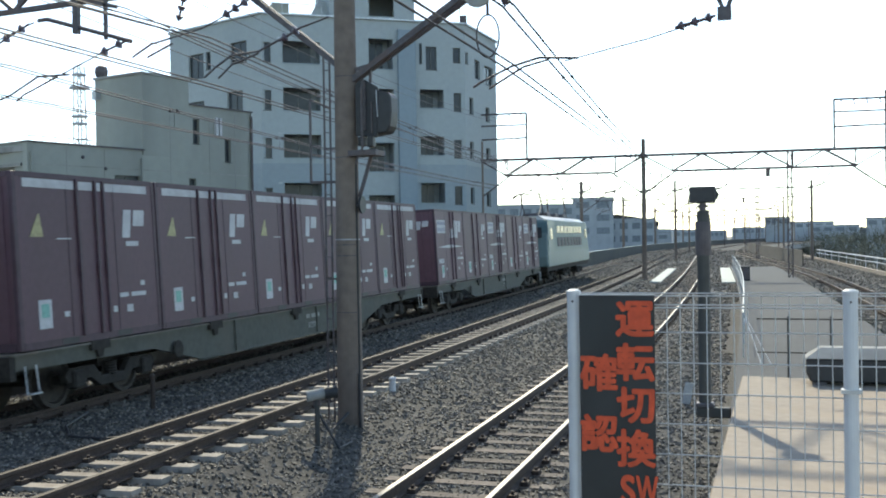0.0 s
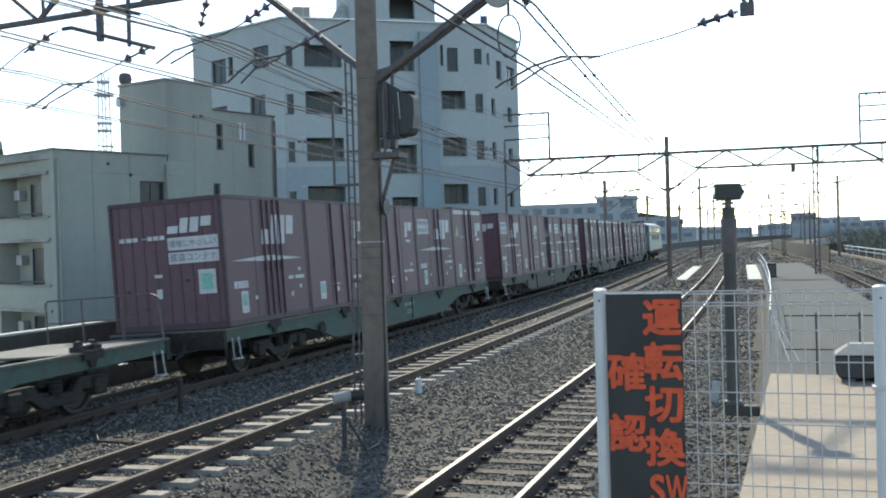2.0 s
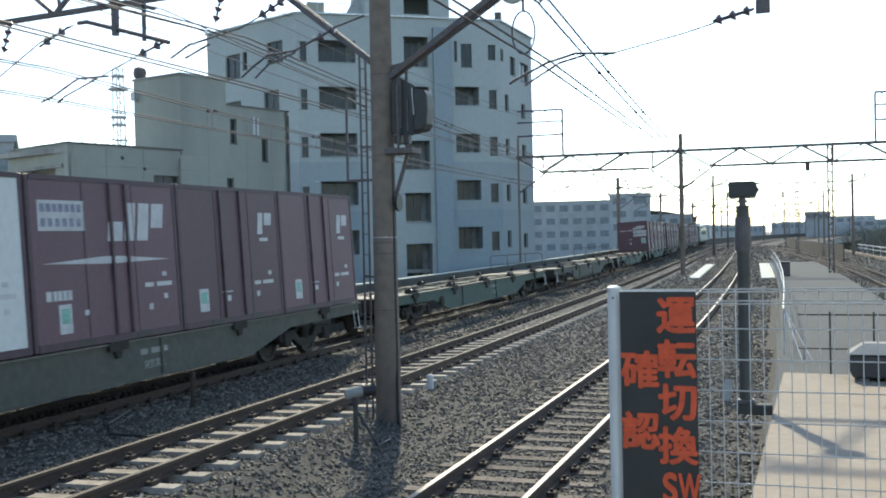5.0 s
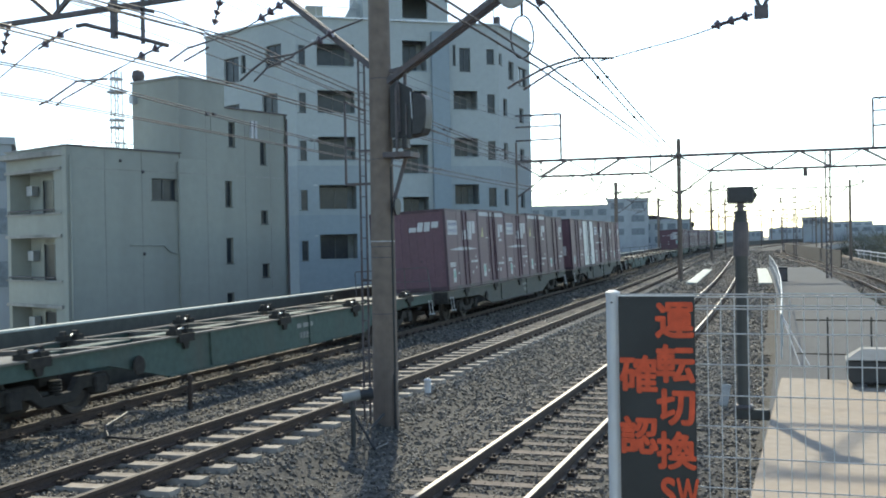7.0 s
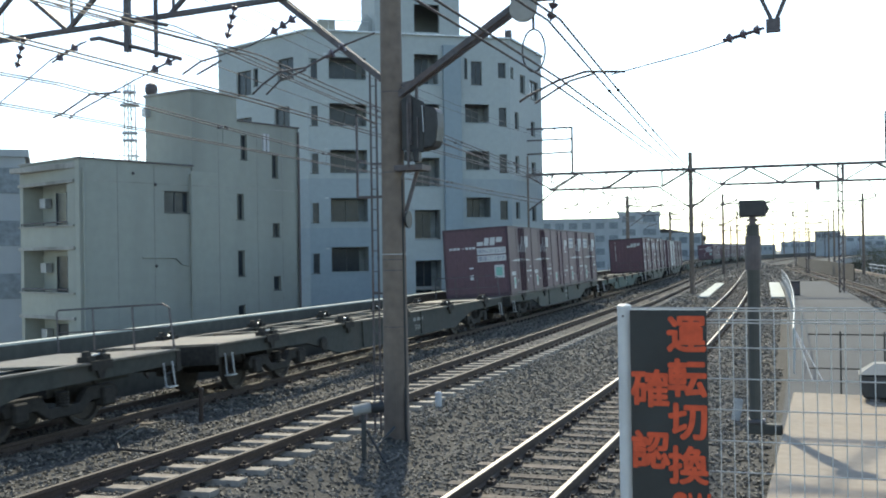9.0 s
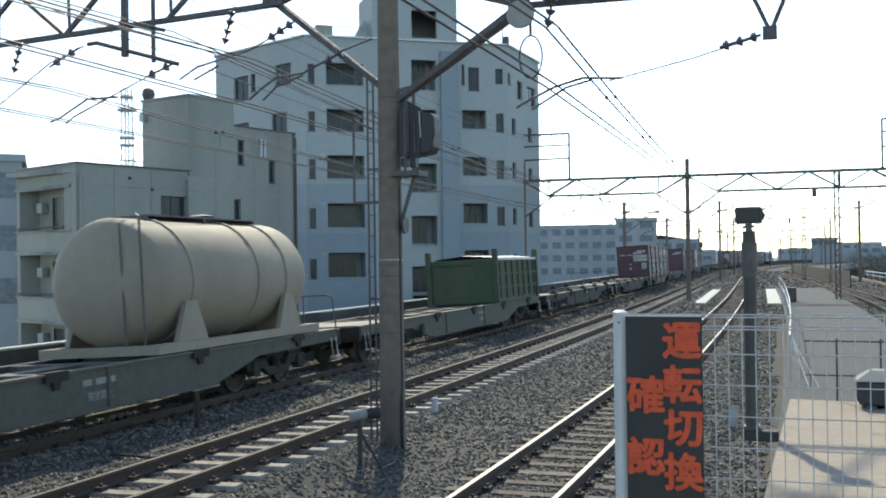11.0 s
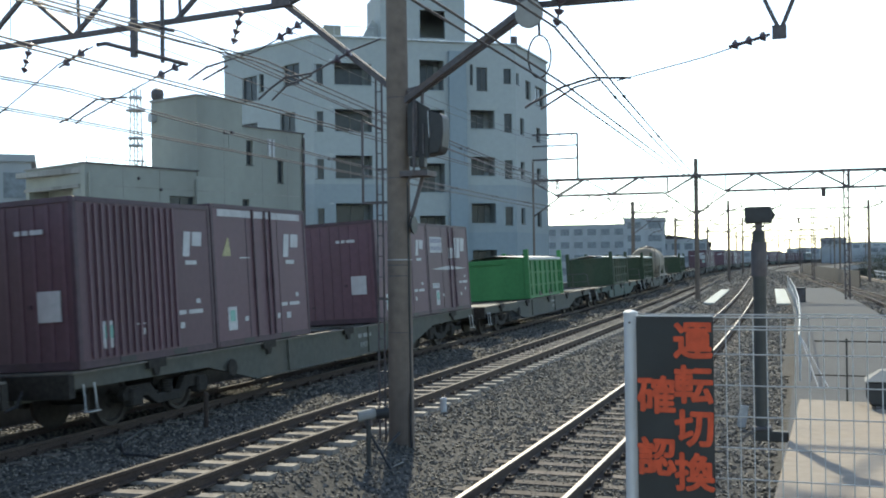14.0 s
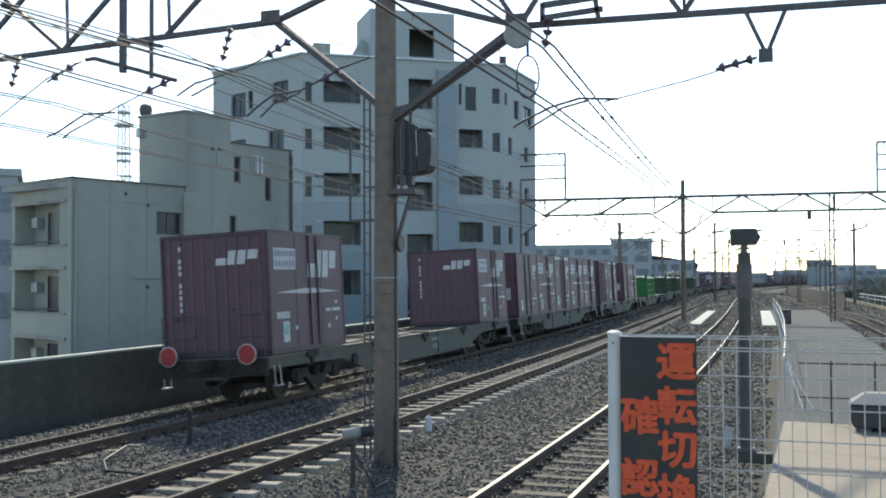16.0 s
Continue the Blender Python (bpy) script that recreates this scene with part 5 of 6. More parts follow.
def container(kind):
    labels = dict(stripe="purple-red freight container with white top band on a wagon", emblem="purple-red freight container with white emblem and tapered stripe",
                  plain="plain purple-red freight container with small white emblem", ribbed="purple-red freight container with ribbed side and white emblem",
                  white="pale grey-white freight container on a wagon", corr="purple-red freight container with closely corrugated side")
    c = thing("freight_container", labels[kind], "container", "containers on the train")
    paint = M["contwhite"] if kind == "white" else M["cont"]
    dark = M["contdark"]
    h = CH + (0.06 if kind == "stripe" else 0.0)
    body = Build().box(-HX + 0.04, HX - 0.0, -CL / 2 + 0.03, CL / 2 - 0.03, 0.05, h - 0.03)
    part("body", body, paint, c, bevel=0.015)
    for sx in (-1, 1):
        for sy in (-1, 1):
            part("corner_post", Build().box(sx * HX - (0.07 if sx > 0 else 0.0), sx * HX + (0.012 if sx > 0 else 0.07), sy * CL / 2 - (0.09 if sy > 0 else 0), sy * CL / 2 + (0.09 if sy < 0 else 0), 0.0, h), dark, c, bevel=0.012)
        part("top_rail", Build().box(sx * HX - (0.06 if sx > 0 else -0.0), sx * HX + (0.014 if sx > 0 else 0.06), -CL / 2 + 0.09, CL / 2 - 0.09, h - 0.075, h), dark, c)
        part("bottom_rail", Build().box(sx * HX - (0.06 if sx > 0 else 0.0), sx * HX + (0.012 if sx > 0 else 0.06), -CL / 2 + 0.09, CL / 2 - 0.09, 0.0, 0.11), dark, c)
    for sy in (-1, 1):
        part("end_rail", Build().box(-HX + 0.07, HX - 0.07, sy * CL / 2 - (0.06 if sy > 0 else 0), sy * CL / 2 + (0.06 if sy < 0 else 0), h - 0.08, h), dark, c)
        part("end_rail", Build().box(-HX + 0.07, HX - 0.07, sy * CL / 2 - (0.06 if sy > 0 else 0), sy * CL / 2 + (0.06 if sy < 0 else 0), 0.0, 0.12), dark, c)
    ends = Build()
    for i in range(9):
        x = -HX + 0.2 + i * (2 * HX - 0.4) / 8
        ends.box(x - 0.03, x + 0.03, -CL / 2 + 0.016, -CL / 2 + 0.035, 0.14, h - 0.1)
    part("end_ribs", ends, paint, c)
    bars = {"stripe": (-0.38, 0.10, 0.32), "emblem": (0.02, 0.42), "plain": (-0.45, 0.28), "ribbed": (-0.2, 0.05, 0.3, 0.55), "white": (-0.2, 0.25), "corr": ()}[kind]
    for u in bars:
        part("door_bar", Build().tube((HX + 0.022, u, 0.1), (HX + 0.022, u, h - 0.06), 0.018, 6).box(HX, HX + 0.01, u + 0.035, u + 0.075, 0.1, h - 0.08), dark, c)
        part("bar_handle", Build().box(HX + 0.012, HX + 0.045, u - 0.025, u + 0.025, 1.0, 1.22), dark, c)
    if kind == "corr":
        for i in range(14):
            u = -CL / 2 + 0.3 + i * 0.17
            part("rib", Build().box(HX - 0.005, HX + 0.03, u, u + 0.06, 0.14, h - 0.1), paint, c)
    else:
        for u in (-0.62, 0.62):
            part("door_edge", Build().box(HX - 0.004, HX + 0.006, u - 0.012, u + 0.012, 0.12, h - 0.09), dark, c)
    for u in (-0.72, 0.72):
        part("fork_pocket", Build().box(HX - 0.05, HX + 0.016, u - 0.2, u + 0.2, 0.012, 0.10), M["black"], c)
    Wt = M["marking"]
    if kind == "stripe":
        decal(c, "top_band", [(-1.62, -0.42, h - 0.22, h - 0.09), (-0.34, 0.06, h - 0.22, h - 0.09), (0.14, 0.28, h - 0.22, h - 0.09), (0.38, 1.62, h - 0.22, h - 0.09)], Wt)
        decal(c, "emblem", emblem(0.82, 1.60, 0.62, 0.46, EMB2), Wt)
        decal(c, "lettering_bar", [(0.92, 1.28, 1.46, 1.54), (1.28, 1.40, 0.80, 0.88)], Wt)
        decal(c, "lettering_bar", [(0.66, 0.90, 0.63, 0.70), (0.99, 1.42, 0.63, 0.70)], Wt)
        decal(c, "hazard_mark", [[(-1.52, 1.62), (-1.22, 1.62), (-1.28, 1.95), (-1.32, 1.95)]], M["markyellow"])
        decal(c, "placard", [(-1.42, -1.12, 0.28, 0.70)], Wt)
        decal(c, "placard_print", [(-1.36, -1.18, 0.44, 0.64)], M["markgreen"], 0.009)
        decal(c, "label_plate", [(-0.82, -0.70, 0.42, 0.50), (0.46, 0.56, 0.40, 0.50), (0.84, 1.02, 0.38, 0.50), (-0.9, -0.55, 1.58, 1.60)], Wt)
    elif kind in ("emblem", "ribbed", "white"):
        if kind == "emblem":
            decal(c, "white_panel", [(-1.62, -0.60, 1.70, 2.14)], Wt)
            decal(c, "panel_lettering_bar", [(-1.57 + (0.134 if z > 1.9 else 0.157) * i, -1.47 + (0.134 if z > 1.9 else 0.157) * i, z, z + 0.12) for z in (1.97, 1.76) for i in range(7 if z > 1.9 else 6)], M["panelink"], 0.008)
        if kind != "white":
            u = -0.06 if kind == "emblem" else -0.3
            decal(c, "emblem", emblem(u, 1.54, 1.46, 0.60, EMB3), Wt)
            decal(c, "tapered_stripe", [[(-1.58, 1.23), (1.58, 1.23), (0.2, 1.31), (-0.2, 1.31)], [(-1.58, 1.23), (-0.2, 1.20), (0.2, 1.20), (1.58, 1.23)]], Wt)
        decal(c, "lettering_bar", [(-1.55, -1.43, 0.70, 0.84), (-1.40, -1.32, 0.70, 0.84), (-1.30, -1.21, 0.70, 0.84), (-1.19, -1.10, 0.70, 0.84), (-1.08, -0.99, 0.70, 0.84), (1.34, 1.46, 0.95, 1.02)], Wt)
        decal(c, "lettering_bar", [(0.84, 1.08, 0.79, 0.86), (1.17, 1.60, 0.79, 0.86)], Wt)
        decal(c, "placard", [(-1.30, -1.02, 0.22, 0.64)], Wt)
        decal(c, "placard_print", [(-1.25, -1.07, 0.36, 0.58)], M["markgreen"], 0.009)
        decal(c, "label_plate", [(-0.72, -0.62, 0.45, 0.53), (0.92, 1.03, 0.42, 0.52), (1.36, 1.46, 0.58, 0.66)], Wt)
        # rear wall
        decal(c, "rear_emblem", emblem(0.05, 1.84, 0.92, 0.28, EMB3), Wt, end=True)
        if kind == "ribbed":
            decal(c, "rear_panel", [(0.05, 1.12, 1.52, 1.76), (0.05, 1.12, 1.26, 1.48)], Wt, end=True)
            for txt, z, wd in (("環境にやさしい", 1.64, 0.145), ("鉄道コンテナ", 1.38, 0.168)):
                glyph(txt, pose(0.585, -CL / 2 - 0.009, z, 90, 0, 0), wd, M["panelink"], c, "rear_lettering", 0.012)
            decal(c, "rear_lettering_bar", [(-1.0, -0.88, 1.74, 1.82), (-0.85, -0.73, 1.74, 1.82), (-0.7, -0.6, 1.74, 1.82), (-0.50, -0.42, 1.77, 1.79), (-0.38, -0.28, 1.74, 1.82), (-0.25, -0.15, 1.74, 1.82), (-0.12, -0.02, 1.74, 1.82)], Wt, end=True)
            decal(c, "rear_placard", [(0.66, 1.02, 0.66, 1.12)], Wt, end=True)
            decal(c, "rear_placard_print", [(0.72, 0.96, 0.74, 1.04)], M["markgreen"], 0.009, end=True)
            decal(c, "rear_label", [(-0.28, -0.12, 1.02, 1.08), (-0.26, -0.14, 0.62, 0.80)], Wt, end=True)
        else:
            decal(c, "rear_lettering_bar", [(-0.80, -0.74, 2.26 - 0.125 * i - 0.085, 2.26 - 0.125 * i) for i in range(11) if i not in (1, 5)], Wt, end=True)
    else:
        decal(c, "emblem", emblem(0.95, 1.62, 0.55, 0.42, EMB2), Wt)
        decal(c, "lettering_bar", [(1.02, 1.36, 1.48, 1.55), (1.3, 1.42, 0.82, 0.9)], Wt)
        decal(c, "lettering_bar", [(0.72, 0.96, 0.65, 0.72), (1.05, 1.48, 0.65, 0.72)], Wt)
        decal(c, "placard", [(-1.30, -1.0, 0.26, 0.66)], Wt)
        decal(c, "placard_print", [(-1.25, -1.05, 0.40, 0.60)], M["markgreen"], 0.009)
        decal(c, "label_plate", [(-0.34, -0.22, 0.40, 0.50), (0.78, 0.9, 0.42, 0.52), (-0.5, -0.14, 0.56, 0.58)], Wt)
        decal(c, "rear_emblem", [(0.2, 0.3, 1.98, 2.05), (0.34, 0.44, 1.98, 2.05), (0.48, 0.7, 1.98, 2.05)], Wt, end=True)
        decal(c, "rear_placard", [(0.55, 0.95, 0.70, 1.15)], Wt, end=True)
    for z, x in ((0.9, 0.4), (0.4, -0.5), (0.75, -0.9)):
        part("end_clip", Build().box(x - 0.03, x + 0.03, -CL / 2 - 0.004, -CL / 2 + 0.03, z, z + 0.06), dark, c)
    return c


def bogie(parent, y, mb):
    g = new("bogie")
    g.parent, g.matrix_basis = parent, pose(0, y, 0)
    g.empty_display_size = 0.1
    for sx in (-1, 1):
        fr = Build().prism([(-1.25, 0.50), (-1.15, 0.62), (-0.5, 0.62), (-0.32, 0.42), (0.32, 0.42), (0.5, 0.62), (1.15, 0.62), (1.25, 0.50), (1.2, 0.40), (0.6, 0.42), (0.35, 0.26), (-0.35, 0.26), (-0.6, 0.42), (-1.2, 0.40)], sx * 0.93, sx * 1.05, "x")
        part("side_frame", fr, mb, g, bevel=0.012)
        for a in (-0.95, 0.95):
            part("axle_box", Build().box(sx * 1.02 - 0.09, sx * 1.02 + 0.09, a - 0.15, a + 0.15, 0.30, 0.58), mb, g, bevel=0.03)
        sp = Build()
        for k in range(5):
            sp.lathe([(0.09, 0), (0.1, 0.02), (0.09, 0.04)], pose(sx * 1.0, 0, 0.40 + 0.045 * k), 10)
        part("spring", sp, mb, g)
    for a in (-0.95, 0.95):
        for sx in (-1, 1):
            wb = Build().lathe([(0.40, -0.055), (0.47, -0.05), (0.43, -0.02), (0.42, 0.06), (0.36, 0.06), (0.33, 0.02), (0.14, 0.03), (0.12, 0.08)], pose(sx * 0.555, a, 0.425, 0, sx * 90, 0), 24)
            part("wheel", wb, M["wheel"], g)
        part("axle", Build().tube((-0.9, a, 0.425), (0.9, a, 0.425), 0.08, 10), mb, g)
    part("bolster", Build().box(-0.9, 0.9, -0.2, 0.2, 0.55, 0.78), mb, g)
    return g


def wagon(label, paint, rear_rails=False, bare=False):
    w = thing("flat_wagon", label, "wagon", "wagons of the train")
    half = 9.55
    for sx in (-1, 1):
        sill = Build().prism([(-half, 0.97), (half, 0.97), (half, 0.74), (5.9, 0.70), (4.3, 0.34), (-4.3, 0.34), (-5.9, 0.70), (-half, 0.74)], sx * 1.14, sx * 1.20, "x")
        part("side_sill", sill, paint, w)
        part("sill_flange", Build().box(min(sx * 1.10, sx * 1.25), max(sx * 1.10, sx * 1.25), -half, half, 0.955, 0.985), M["wagontop"], w)
        part("lower_flange", Build().box(min(sx * 1.12, sx * 1.24), max(sx * 1.12, sx * 1.24), -4.3, 4.3, 0.325, 0.35), paint, w)
        for i in range(5):
            y = -7.5 + 3.75 * i
            part("lock_bracket", Build().box(sx * 1.2 - 0.1, sx * 1.2 + 0.07, y - 0.24, y + 0.24, 0.86, 1.0).prism([(y - 0.1, 0.86), (y + 0.1, 0.86), (y + 0.05, 0.74), (y - 0.05, 0.74)], sx * 1.2, sx * 1.25, "x"), M["bogie"], w, bevel=0.0)
            if bare:
                for e in (-1, 1):
                    part("twist_lock", Build().box(sx * 1.12 - 0.10, sx * 1.12 + 0.10, y + e * 0.17 - 0.09, y + e * 0.17 + 0.09, 0.99, 1.07).prism([(y + e * 0.17 - 0.07, 1.07), (y + e * 0.17 + 0.06, 1.07), (y + e * 0.17 + 0.02, 1.15), (y + e * 0.17 - 0.04, 1.14)], sx * 1.12 - 0.05, sx * 1.12 + 0.05, "x"), M["bogie"], w)
                part("lock_handle", Build().tube((sx * 1.02, y - 0.1, 1.06), (sx * 1.16, y + 0.16, 1.09), 0.018, 6), M["galv"], w, "bare steel lock handle")
        for y in (-9.2, 9.2):
            st = Build().path([(sx * 1.24, y - 0.12, 0.80), (sx * 1.27, y - 0.13, 0.40), (sx * 1.27, y + 0.13, 0.40), (sx * 1.24, y + 0.12, 0.80)], 0.017, 6)
            st.box(sx * 1.27 - 0.06, sx * 1.27 + 0.06, y - 0.13, y + 0.13, 0.39, 0.41)
            part("foot_step", st, M["galv"], w, "pale steel foot step")
    for y in (-2.9, 1.2):
        part("stiffener", Build().box(1.2, 1.235, y - 0.03, y + 0.03, 0.36, 0.95), paint, w)
    part("centre_sill", Build().box(-0.22, 0.22, -half, half, 0.55, 0.95), paint, w)
    for i in range(11):
        y = -9.3 + 1.86 * i
        part("cross_member", Build().box(-1.14, 1.14, y - 0.09, y + 0.09, 0.80, 0.972), M["wagontop"], w)
    for s in (-1, 1):
        part("end_deck", Build().box(-1.2, 1.2, s * 8.2 - 1.3, s * 8.2 + 1.3, 0.957, 0.99), M["wagontop"], w, "pale worn steel end deck")
        part("end_beam", Build().box(-1.22, 1.22, s * half - 0.06, s * half + 0.06, 0.62, 0.96), M["bogie"], w)
        part("coupler", Build().box(-0.12, 0.12, min(s * half, s * (half + 0.75)), max(s * half, s * (half + 0.75)), 0.75, 0.98), M["bogie"], w, bevel=0.03)
        part("brake_hose", Build().path([(0.4, s * half, 0.8), (0.42, s * (half + 0.2), 0.55), (0.35, s * (half + 0.35), 0.5)], 0.025, 6), M["black"], w)
        yy = s * (half - 0.05)
        if s > 0:
            part("end_handrail", Build().path([(-1.15, yy, 0.95), (-1.15, yy, 1.70), (-1.1, yy, 1.74), (1.0, yy, 1.74), (1.12, yy, 1.68), (1.18, yy, 0.95)], 0.018, 6), M["steel"], w)
            part("handrail_bar", Build().tube((-1.15, yy, 1.35), (1.15, yy, 1.35), 0.012, 6), M["steel"], w)
            for x in (-0.4, 0.4):
                part("handrail_post", Build().tube((x, yy, 0.95), (x, yy, 1.74), 0.016, 6), M["steel"], w)
        for e in ((-1, 1) if s < 0 and rear_rails else ()):
            part("end_handrail", Build().path([(e * 1.15, yy, 0.95), (e * 1.15, yy, 1.82), (e * 1.08, yy, 1.85), (e * 0.42, yy, 1.85), (e * 0.35, yy, 1.82), (e * 0.35, yy, 0.95)], 0.017, 6), M["steel"], w)
            part("handrail_bar", Build().tube((e * 1.15, yy, 1.4), (e * 0.35, yy, 1.4), 0.013, 6), M["steel"], w)
    for y, a, z in ((-1.2, 0.9, 0.42), (2.6, 0.6, 0.45)):
        part("brake_gear", Build().box(0.5, 1.05, y - a / 2, y + a / 2, z, z + 0.35), M["bogie"], w, bevel=0.03)
    part("number_bar", Build().box(1.2, 1.206, 0.62, 0.82, 0.72, 0.81), M["wagonmark"], w)
    part("number_bar", Build().box(1.2, 1.206, 0.92, 1.38, 0.72, 0.81), M["wagonmark"], w)
    glyph("突放禁止", pose(1.206, 1.0, 0.56, 90, 0, 90), 0.15, M["wagonmark"], w, "notice_lettering", 0.012)
    part("brake_wheel", Build().lathe([(0.13, -0.02), (0.16, -0.01), (0.16, 0.01), (0.13, 0.02)], pose(1.27, -5.2, 0.62, 0, 90, 0), 14), M["bogie"], w)
    for y in (-6.9, 6.9):
        bogie(w, y, M["bogie"])
    return w


def green_box(paint, label):
    """A 6 m open-topped box with a pale sheet over it."""
    c = thing("open_box_container", label, "container", "green boxes on the train")
    L2, W2, H = 3.02, 1.22, 1.52
    for a, e, d, f in ((W2 - 0.06, W2, -L2, L2), (-W2, -W2 + 0.06, -L2, L2), (-W2 + 0.06, W2 - 0.06, -L2, -L2 + 0.06), (-W2 + 0.06, W2 - 0.06, L2 - 0.06, L2)):
        part("side_panel", Build().box(a, e, d, f, 0.05, H), paint, c)
    part("floor", Build().box(-W2, W2, -L2, L2, 0.0, 0.05), paint, c)
    for i in range(7):
        y = -L2 + 0.45 + i * (2 * L2 - 0.9) / 6
        part("side_rib", Build().prism([(W2 - 0.01, y - 0.05), (W2 + 0.07, y - 0.03), (W2 + 0.07, y + 0.03), (W2 - 0.01, y + 0.05)], 0.12, H - 0.08, "z"), paint, c)
    for z in (0.50, 0.98):
        part("side_rail", Build().box(W2 - 0.01, W2 + 0.05, -L2, L2, z - 0.04, z + 0.04), paint, c)
    part("rim", Build().box(W2 - 0.08, W2 + 0.06, -L2, L2, H - 0.09, H + 0.02).box(-W2 - 0.06, -W2 + 0.08, -L2, L2, H - 0.09, H + 0.02).box(-W2, W2, -L2 - 0.03, -L2 + 0.08, H - 0.12, H + 0.02).box(-W2, W2, L2 - 0.08, L2 + 0.03, H - 0.12, H + 0.02), paint, c)
    for sx in (-1, 1):
        for sy in (-1, 1):
            part("corner_post", Build().box(sx * W2 - 0.09, sx * W2 + 0.09, sy * L2 - 0.1, sy * L2 + 0.1, 0.0, H + 0.34), paint, c, bevel=0.015)
    tp = Build()
    n = 14
    zz = lambda x: H + 0.03 + 0.13 * (1 - abs(x) / W2) ** 0.8
    xs = [-W2 + 0.05, -0.6, -0.05, 0.05, 0.6, W2 - 0.05]
    k = len(xs)
    ys = [-L2 + 0.1 + (2 * L2 - 0.2) * i / n for i in range(n + 1)]
    tp.add([(x, y, zz(x) + 0.02 * math.sin(i * 2.1)) for i, y in enumerate(ys) for x in xs], [(i * k + j, i * k + j + 1, (i + 1) * k + j + 1, (i + 1) * k + j) for i in range(n) for j in range(k - 1)])
    part("cover_sheet", tp, M["tarp"], c, "pale tarpaulin stretched over the top")
    # added pale strip stands for the bright sunlit edge of the sheet
    part("sheet_hem", Build().box(W2 + 0.06, W2 + 0.075, -L2 + 0.12, L2 - 0.12, H - 0.05, H + 0.035), M["tarp"], c, "pale strip along the rim, added for the sheet's sunlit edge")
    for u in (-0.9, 0.9):
        part("fork_pocket", Build().box(W2 - 0.02, W2 + 0.02, u - 0.3, u + 0.3, 0.06, 0.24), M["black"], c)
    part("grab_rail", Build().tube((-1.0, -L2 - 0.05, 1.35), (0.4, -L2 - 0.05, 1.35), 0.015, 6), paint, c)
    return c


def tank_container():
    c = thing("tank_container", "cream cylindrical tank container with ring bands and cradle", "container")
    r, L2 = 1.13, 2.75
    prof = [(0.02, -L2 - 0.32), (0.5, -L2 - 0.28), (0.85, -L2 - 0.16), (1.05, -L2), (r, -L2 + 0.2), (r, L2 - 0.2), (1.05, L2), (0.85, L2 + 0.16), (0.5, L2 + 0.28), (0.02, L2 + 0.32)]
    part("barrel", Build().lathe(prof, pose(0, 0, 1.22, -90, 0, 0), 36), M["tank"], c, "cream painted barrel", smooth=True)
    for y in (-1.75, 0.6, 1.75):
        part("ring_band", Build().lathe([(r + 0.012, -0.04), (r + 0.03, -0.03), (r + 0.03, 0.03), (r + 0.012, 0.04)], pose(0, y, 1.22, -90, 0, 0), 36), M["tank"], c)
    for y in (-1.9, 1.75):
        for sx in (-1, 1):
            part("saddle", Build().prism([(y - 0.55, 0.0), (y + 0.55, 0.0), (y + 0.16, 0.85), (y - 0.16, 0.85)], sx * 1.06, sx * 1.16, "x"), M["tank"], c)
    part("base_frame", Build().box(-1.2, -1.05, -3.0, 3.0, 0, 0.16).box(1.05, 1.2, -3.0, 3.0, 0, 0.16).box(-1.05, 1.05, -3.0, -2.85, 0, 0.16).box(-1.05, 1.05, 2.85, 3.0, 0, 0.16), M["tank"], c)
    rk = Build().box(-0.35, 0.35, -1.9, 1.9, 2.38, 2.41)
    for y in (-1.9, 0, 1.9):
        rk.box(-0.35, 0.35, y - 0.03, y + 0.03, 2.28, 2.38)
    part("walkway", rk, M["steel"], c)
    part("manhole", Build().lathe([(0.28, 0), (0.3, 0.05), (0.3, 0.12), (0.12, 0.16)], pose(0, 0.4, 2.34), 16), M["steel"], c)
    part("rear_ladder", Build().path([(0.9, -2.95, 0.1), (0.9, -2.95, 2.3), (0.6, -2.6, 2.38)], 0.02, 6).path([(0.55, -2.98, 0.1), (0.55, -3.0, 2.2)], 0.02, 6), M["steel"], c)
    return c


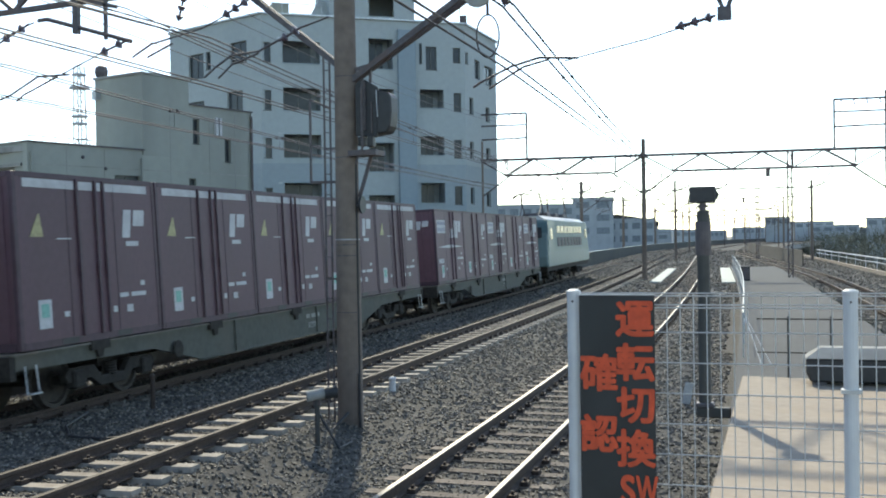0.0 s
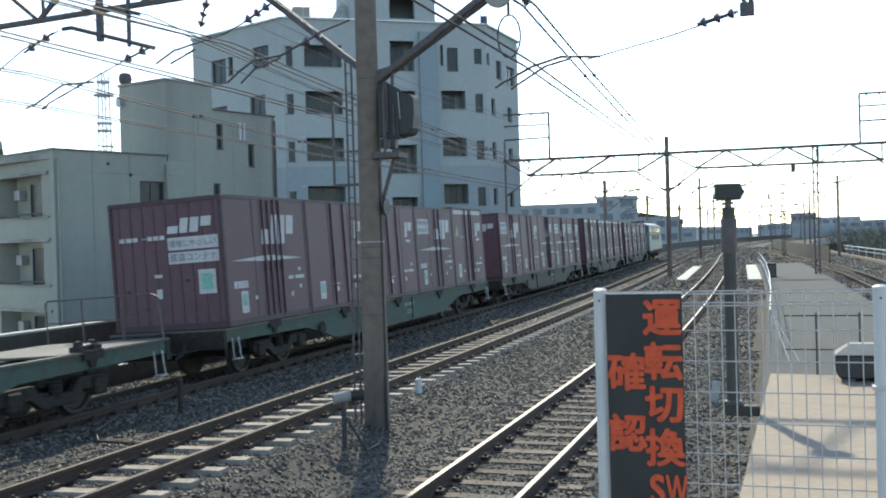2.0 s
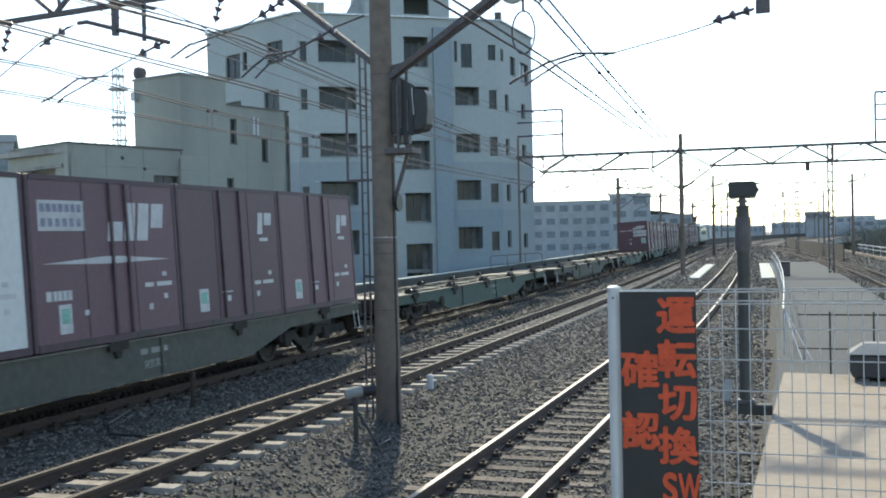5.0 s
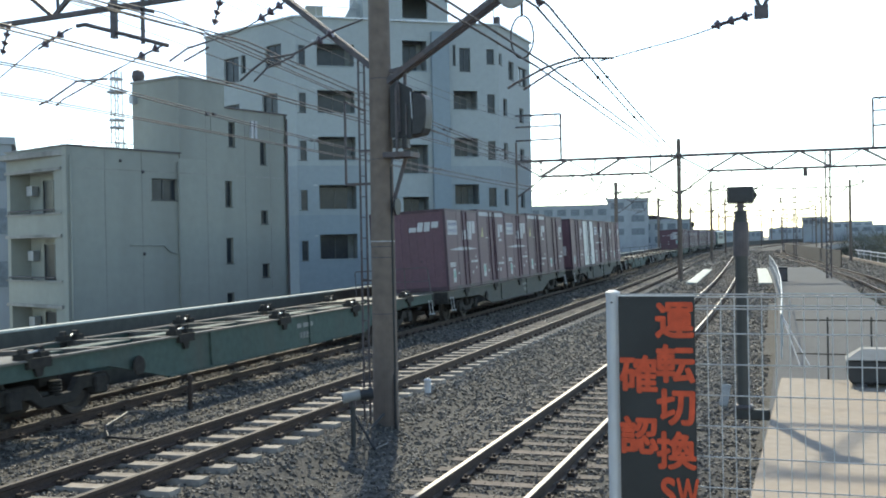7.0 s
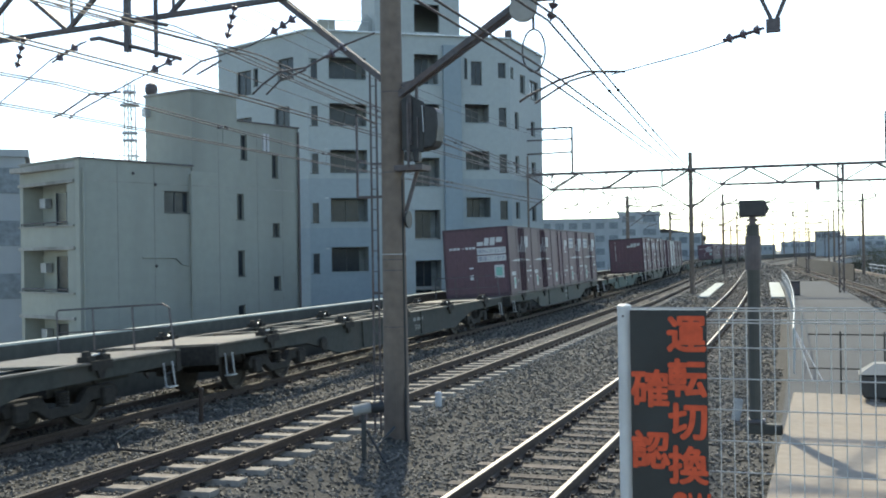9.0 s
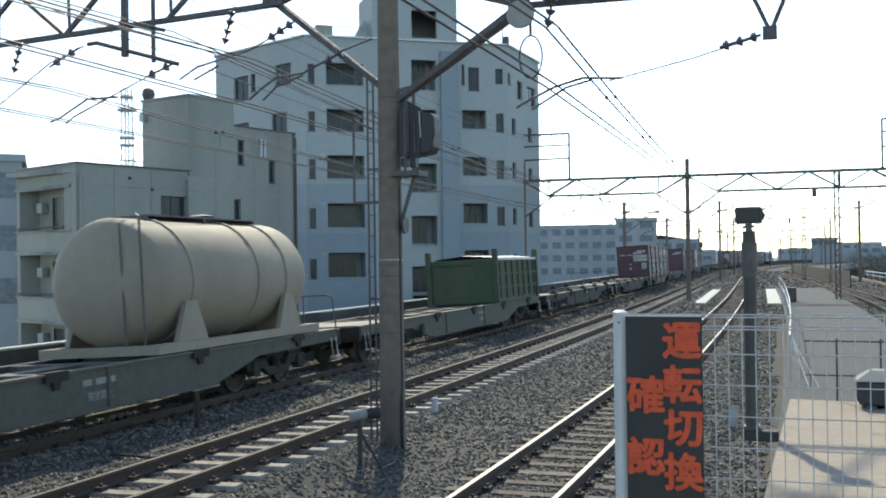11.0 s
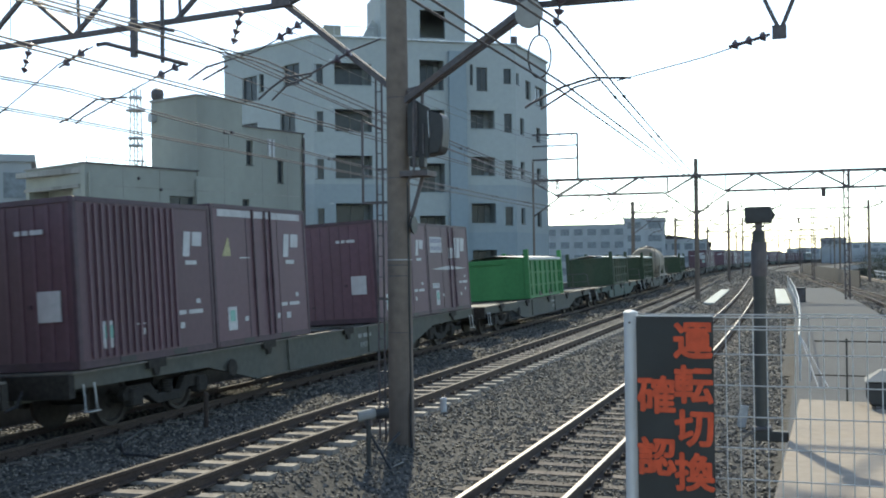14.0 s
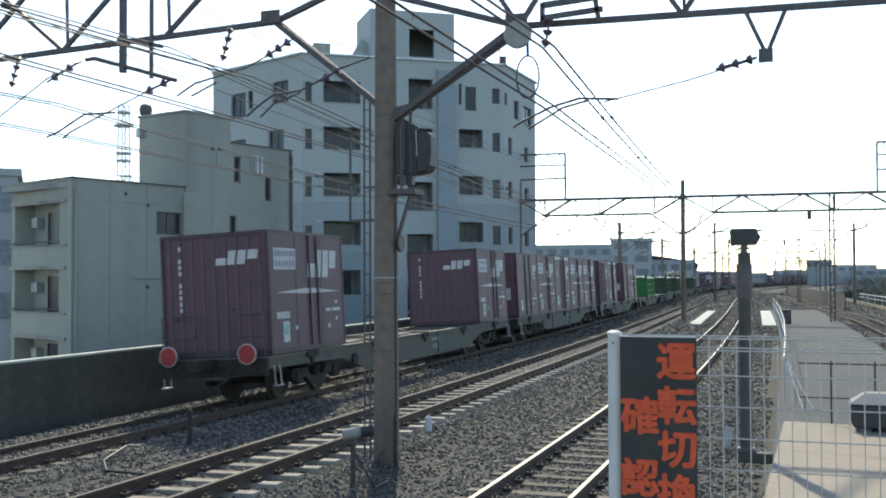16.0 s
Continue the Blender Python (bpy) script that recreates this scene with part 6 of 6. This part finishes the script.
def locomotive():
    l = thing("electric_locomotive", "blue and cream electric locomotive at the head of the train", "locomotive")
    half = 8.7
    side = [(-half, 1.0), (half - 0.1, 1.0), (half, 1.5), (half - 0.35, 2.5), (half - 0.7, 3.45), (-half + 0.7, 3.45), (-half + 0.35, 2.5), (-half, 1.5)]
    part("body", Build().prism(side, -1.4, 1.4, "x"), M["locow"], l, bevel=0.06)
    part("lower_panel", Build().box(-1.415, 1.415, -half + 0.15, half - 0.2, 1.0, 1.75), M["loco"], l, "blue lower side panel")
    part("cab_panel", Build().box(-1.42, 1.42, -half + 0.45, -half + 2.3, 1.75, 3.3), M["loco"], l, "blue cab side")
    part("roof", Build().prism([(-1.3, 3.44), (-0.9, 3.68), (0.9, 3.68), (1.3, 3.44)], -half + 0.8, half - 0.8, "y"), M["galv"], l)
    for i in range(8):
        y = -4.6 + 1.3 * i
        part("side_window", Build().box(1.39, 1.43, y - 0.42, y + 0.42, 2.75, 3.12), M["glass"], l)
        part("louvre", Build().box(1.39, 1.43, y - 0.45, y + 0.45, 2.0, 2.5), M["steel"], l)
    for s in (-1, 1):
        part("cab_window", Build().box(1.39, 1.435, s * 7.2 - 0.35, s * 7.2 + 0.35, 2.4, 3.0), M["glass"], l)
        part("windscreen", Build().box(-1.1, 1.1, min(s * 8.25, s * 8.42), max(s * 8.25, s * 8.42), 2.5, 3.05), M["glass"], l)
        p = Build()
        y = s * 4.5
        for sx in (-0.5, 0.5):
            p.path([(sx, y - 0.9, 3.75), (sx * 1.1, y + 0.1, 4.35), (sx, y - 0.5, 4.95)], 0.03, 6)
            p.path([(sx, y + 0.9, 3.75), (sx * 1.1, y + 0.2, 4.35), (sx, y + 0.0, 4.95)], 0.03, 6)
        p.path([(-1.0, y - 0.4, 4.85), (-0.7, y - 0.4, 4.97), (0.7, y - 0.4, 4.97), (1.0, y - 0.4, 4.85)], 0.03, 6)
        p.path([(-1.0, y - 0.1, 4.85), (-0.7, y - 0.1, 4.97), (0.7, y - 0.1, 4.97), (1.0, y - 0.1, 4.85)], 0.03, 6)
        p.box(-0.7, 0.7, y - 1.0, y + 1.0, 3.68, 3.76)
        part("pantograph", p, M["steel"], l)
    for y in (-3.0, 0.0, 3.0):
        part("roof_box", Build().box(-0.7, 0.7, y - 0.6, y + 0.6, 3.66, 3.95), M["steel"], l, bevel=0.04)
    part("underframe", Build().box(-1.3, 1.3, -half + 0.3, half - 0.3, 0.75, 1.0), M["bogie"], l)
    for y in (-5.8, 0.0, 5.8):
        bogie(l, y, M["bogie"])
    return l


# where each wagon's first slot begins along the train at the start, and what it carries, slot by slot
V_TRAIN = 23.61
S, E, P, R, W, C = "stripe", "emblem", "plain", "ribbed", "white", "corr"
CONSIST = [(33.3, (E, P, E, P, E), 0), (12.5, (S, S, S, S, S), 0), (-8.4, (E, P, R, E, E), 0), (-29.6, (R, P, P, E, S), 1), (-50.6, (), 1), (-71.6, (), 0), (-92.6, (), 1),
           (-113.6, (P, W, E, P, P), 0), (-134.6, (E, S, E, S, P), 0), (-155.1, (), 1), (-175.6, (R, R, P, E, E), 0), (-195.9, (), 2), (-216.2, (), 2), (-236.5, ("g3",), 0),
           (-256.8, ("g1", "tank"), 0), (-277.2, ("g2",), 1), (-297.6, ("gb",), 0), (-318.0, (C, S, None, P, E), 0), (-338.4, (P, E, S, E, E), 0), (-358.9, (E, None, None, None, E), 2)]
MOVING = []


def build_train():
    kinds = {k: container(k) for k in (S, E, P, R, W, C)}
    used = set()
    wag = [wagon("grey steel container flat wagon with fish-belly side sill", M["wagon"]), wagon("teal-green steel container flat wagon with fish-belly side sill", M["wagong"]), wagon("grey steel container flat wagon with guard rails at its end", M["wagon"], True)]
    empty = [wagon("empty grey container flat wagon with open deck and twist locks", M["wagon"], bare=True), wagon("empty teal-green container flat wagon with open deck and twist locks", M["wagong"], bare=True), wagon("empty dark container flat wagon with open deck and twist locks", M["wagond"], bare=True)]
    gdull, gbright = green_box(M["green"], "dull green open box container under a pale sheet"), green_box(M["greenb"], "bright green open box container under a pale sheet")

    def take(proto):
        if proto in used:
            return copy_thing(proto, Matrix())
        used.add(proto)
        return proto

    loco = locomotive()
    MOVING.append((loco, 53.6 + 8.8, Matrix()))
    for q, load, col in CONSIST:
        centre = q + 9.36
        MOVING.append((take(wag[col] if load else empty[col]), centre, Matrix()))
        if len(load) == 5:
            for i, k in enumerate(load):
                if k:
                    MOVING.append((take(kinds[k]), centre, pose(0, -7.5 + PITCH * i, 1.005)))
        else:
            for k in load:
                if k == "tank":
                    MOVING.append((tank_container(), centre, pose(0, 5.6, 1.005)))
                elif k == "gb":
                    MOVING.append((take(gbright), centre, pose(0, -0.4, 1.005)))
                else:
                    MOVING.append((take(gdull), centre, pose(0, {"g1": -6.3, "g2": -0.4, "g3": 6.0}[k], 1.005)))
    # two red tail discs on the last wagon
    last = MOVING[-1][1]
    for x in (-0.88, 0.88):
        d = thing("tail_disc", "round red tail disc on the end of the last wagon", "tail marker", "tail discs")
        part("disc", Build().lathe([(0.185, -0.014), (0.19, 0), (0.185, 0.014)], pose(0, 0, 0, 90, 0, 0), 24), M["red"], d)
        part("rim", Build().lathe([(0.185, -0.018), (0.205, -0.016), (0.205, 0.006), (0.19, 0.008)], pose(0, 0, 0, 90, 0, 0), 24), M["galv"], d, "pale metal rim")
        part("bracket", Build().bar((0, 0.03, 0), (0, 0.13, 0.0), 0.04, 0.12), M["steel"], d)
        MOVING.append((d, last, pose(x, -9.75, 1.06)))


build_train()


def train_pose(centre, t):
    d, cant, z = TRACKS["freight"]
    return line_pose(d, arc_to_s(d, centre + V_TRAIN * t), cant, z)


def motions():
    for ob, centre, local in MOVING:
        walk(ob, [(t, train_pose(centre, t) @ local) for t in range(17)])


motions()
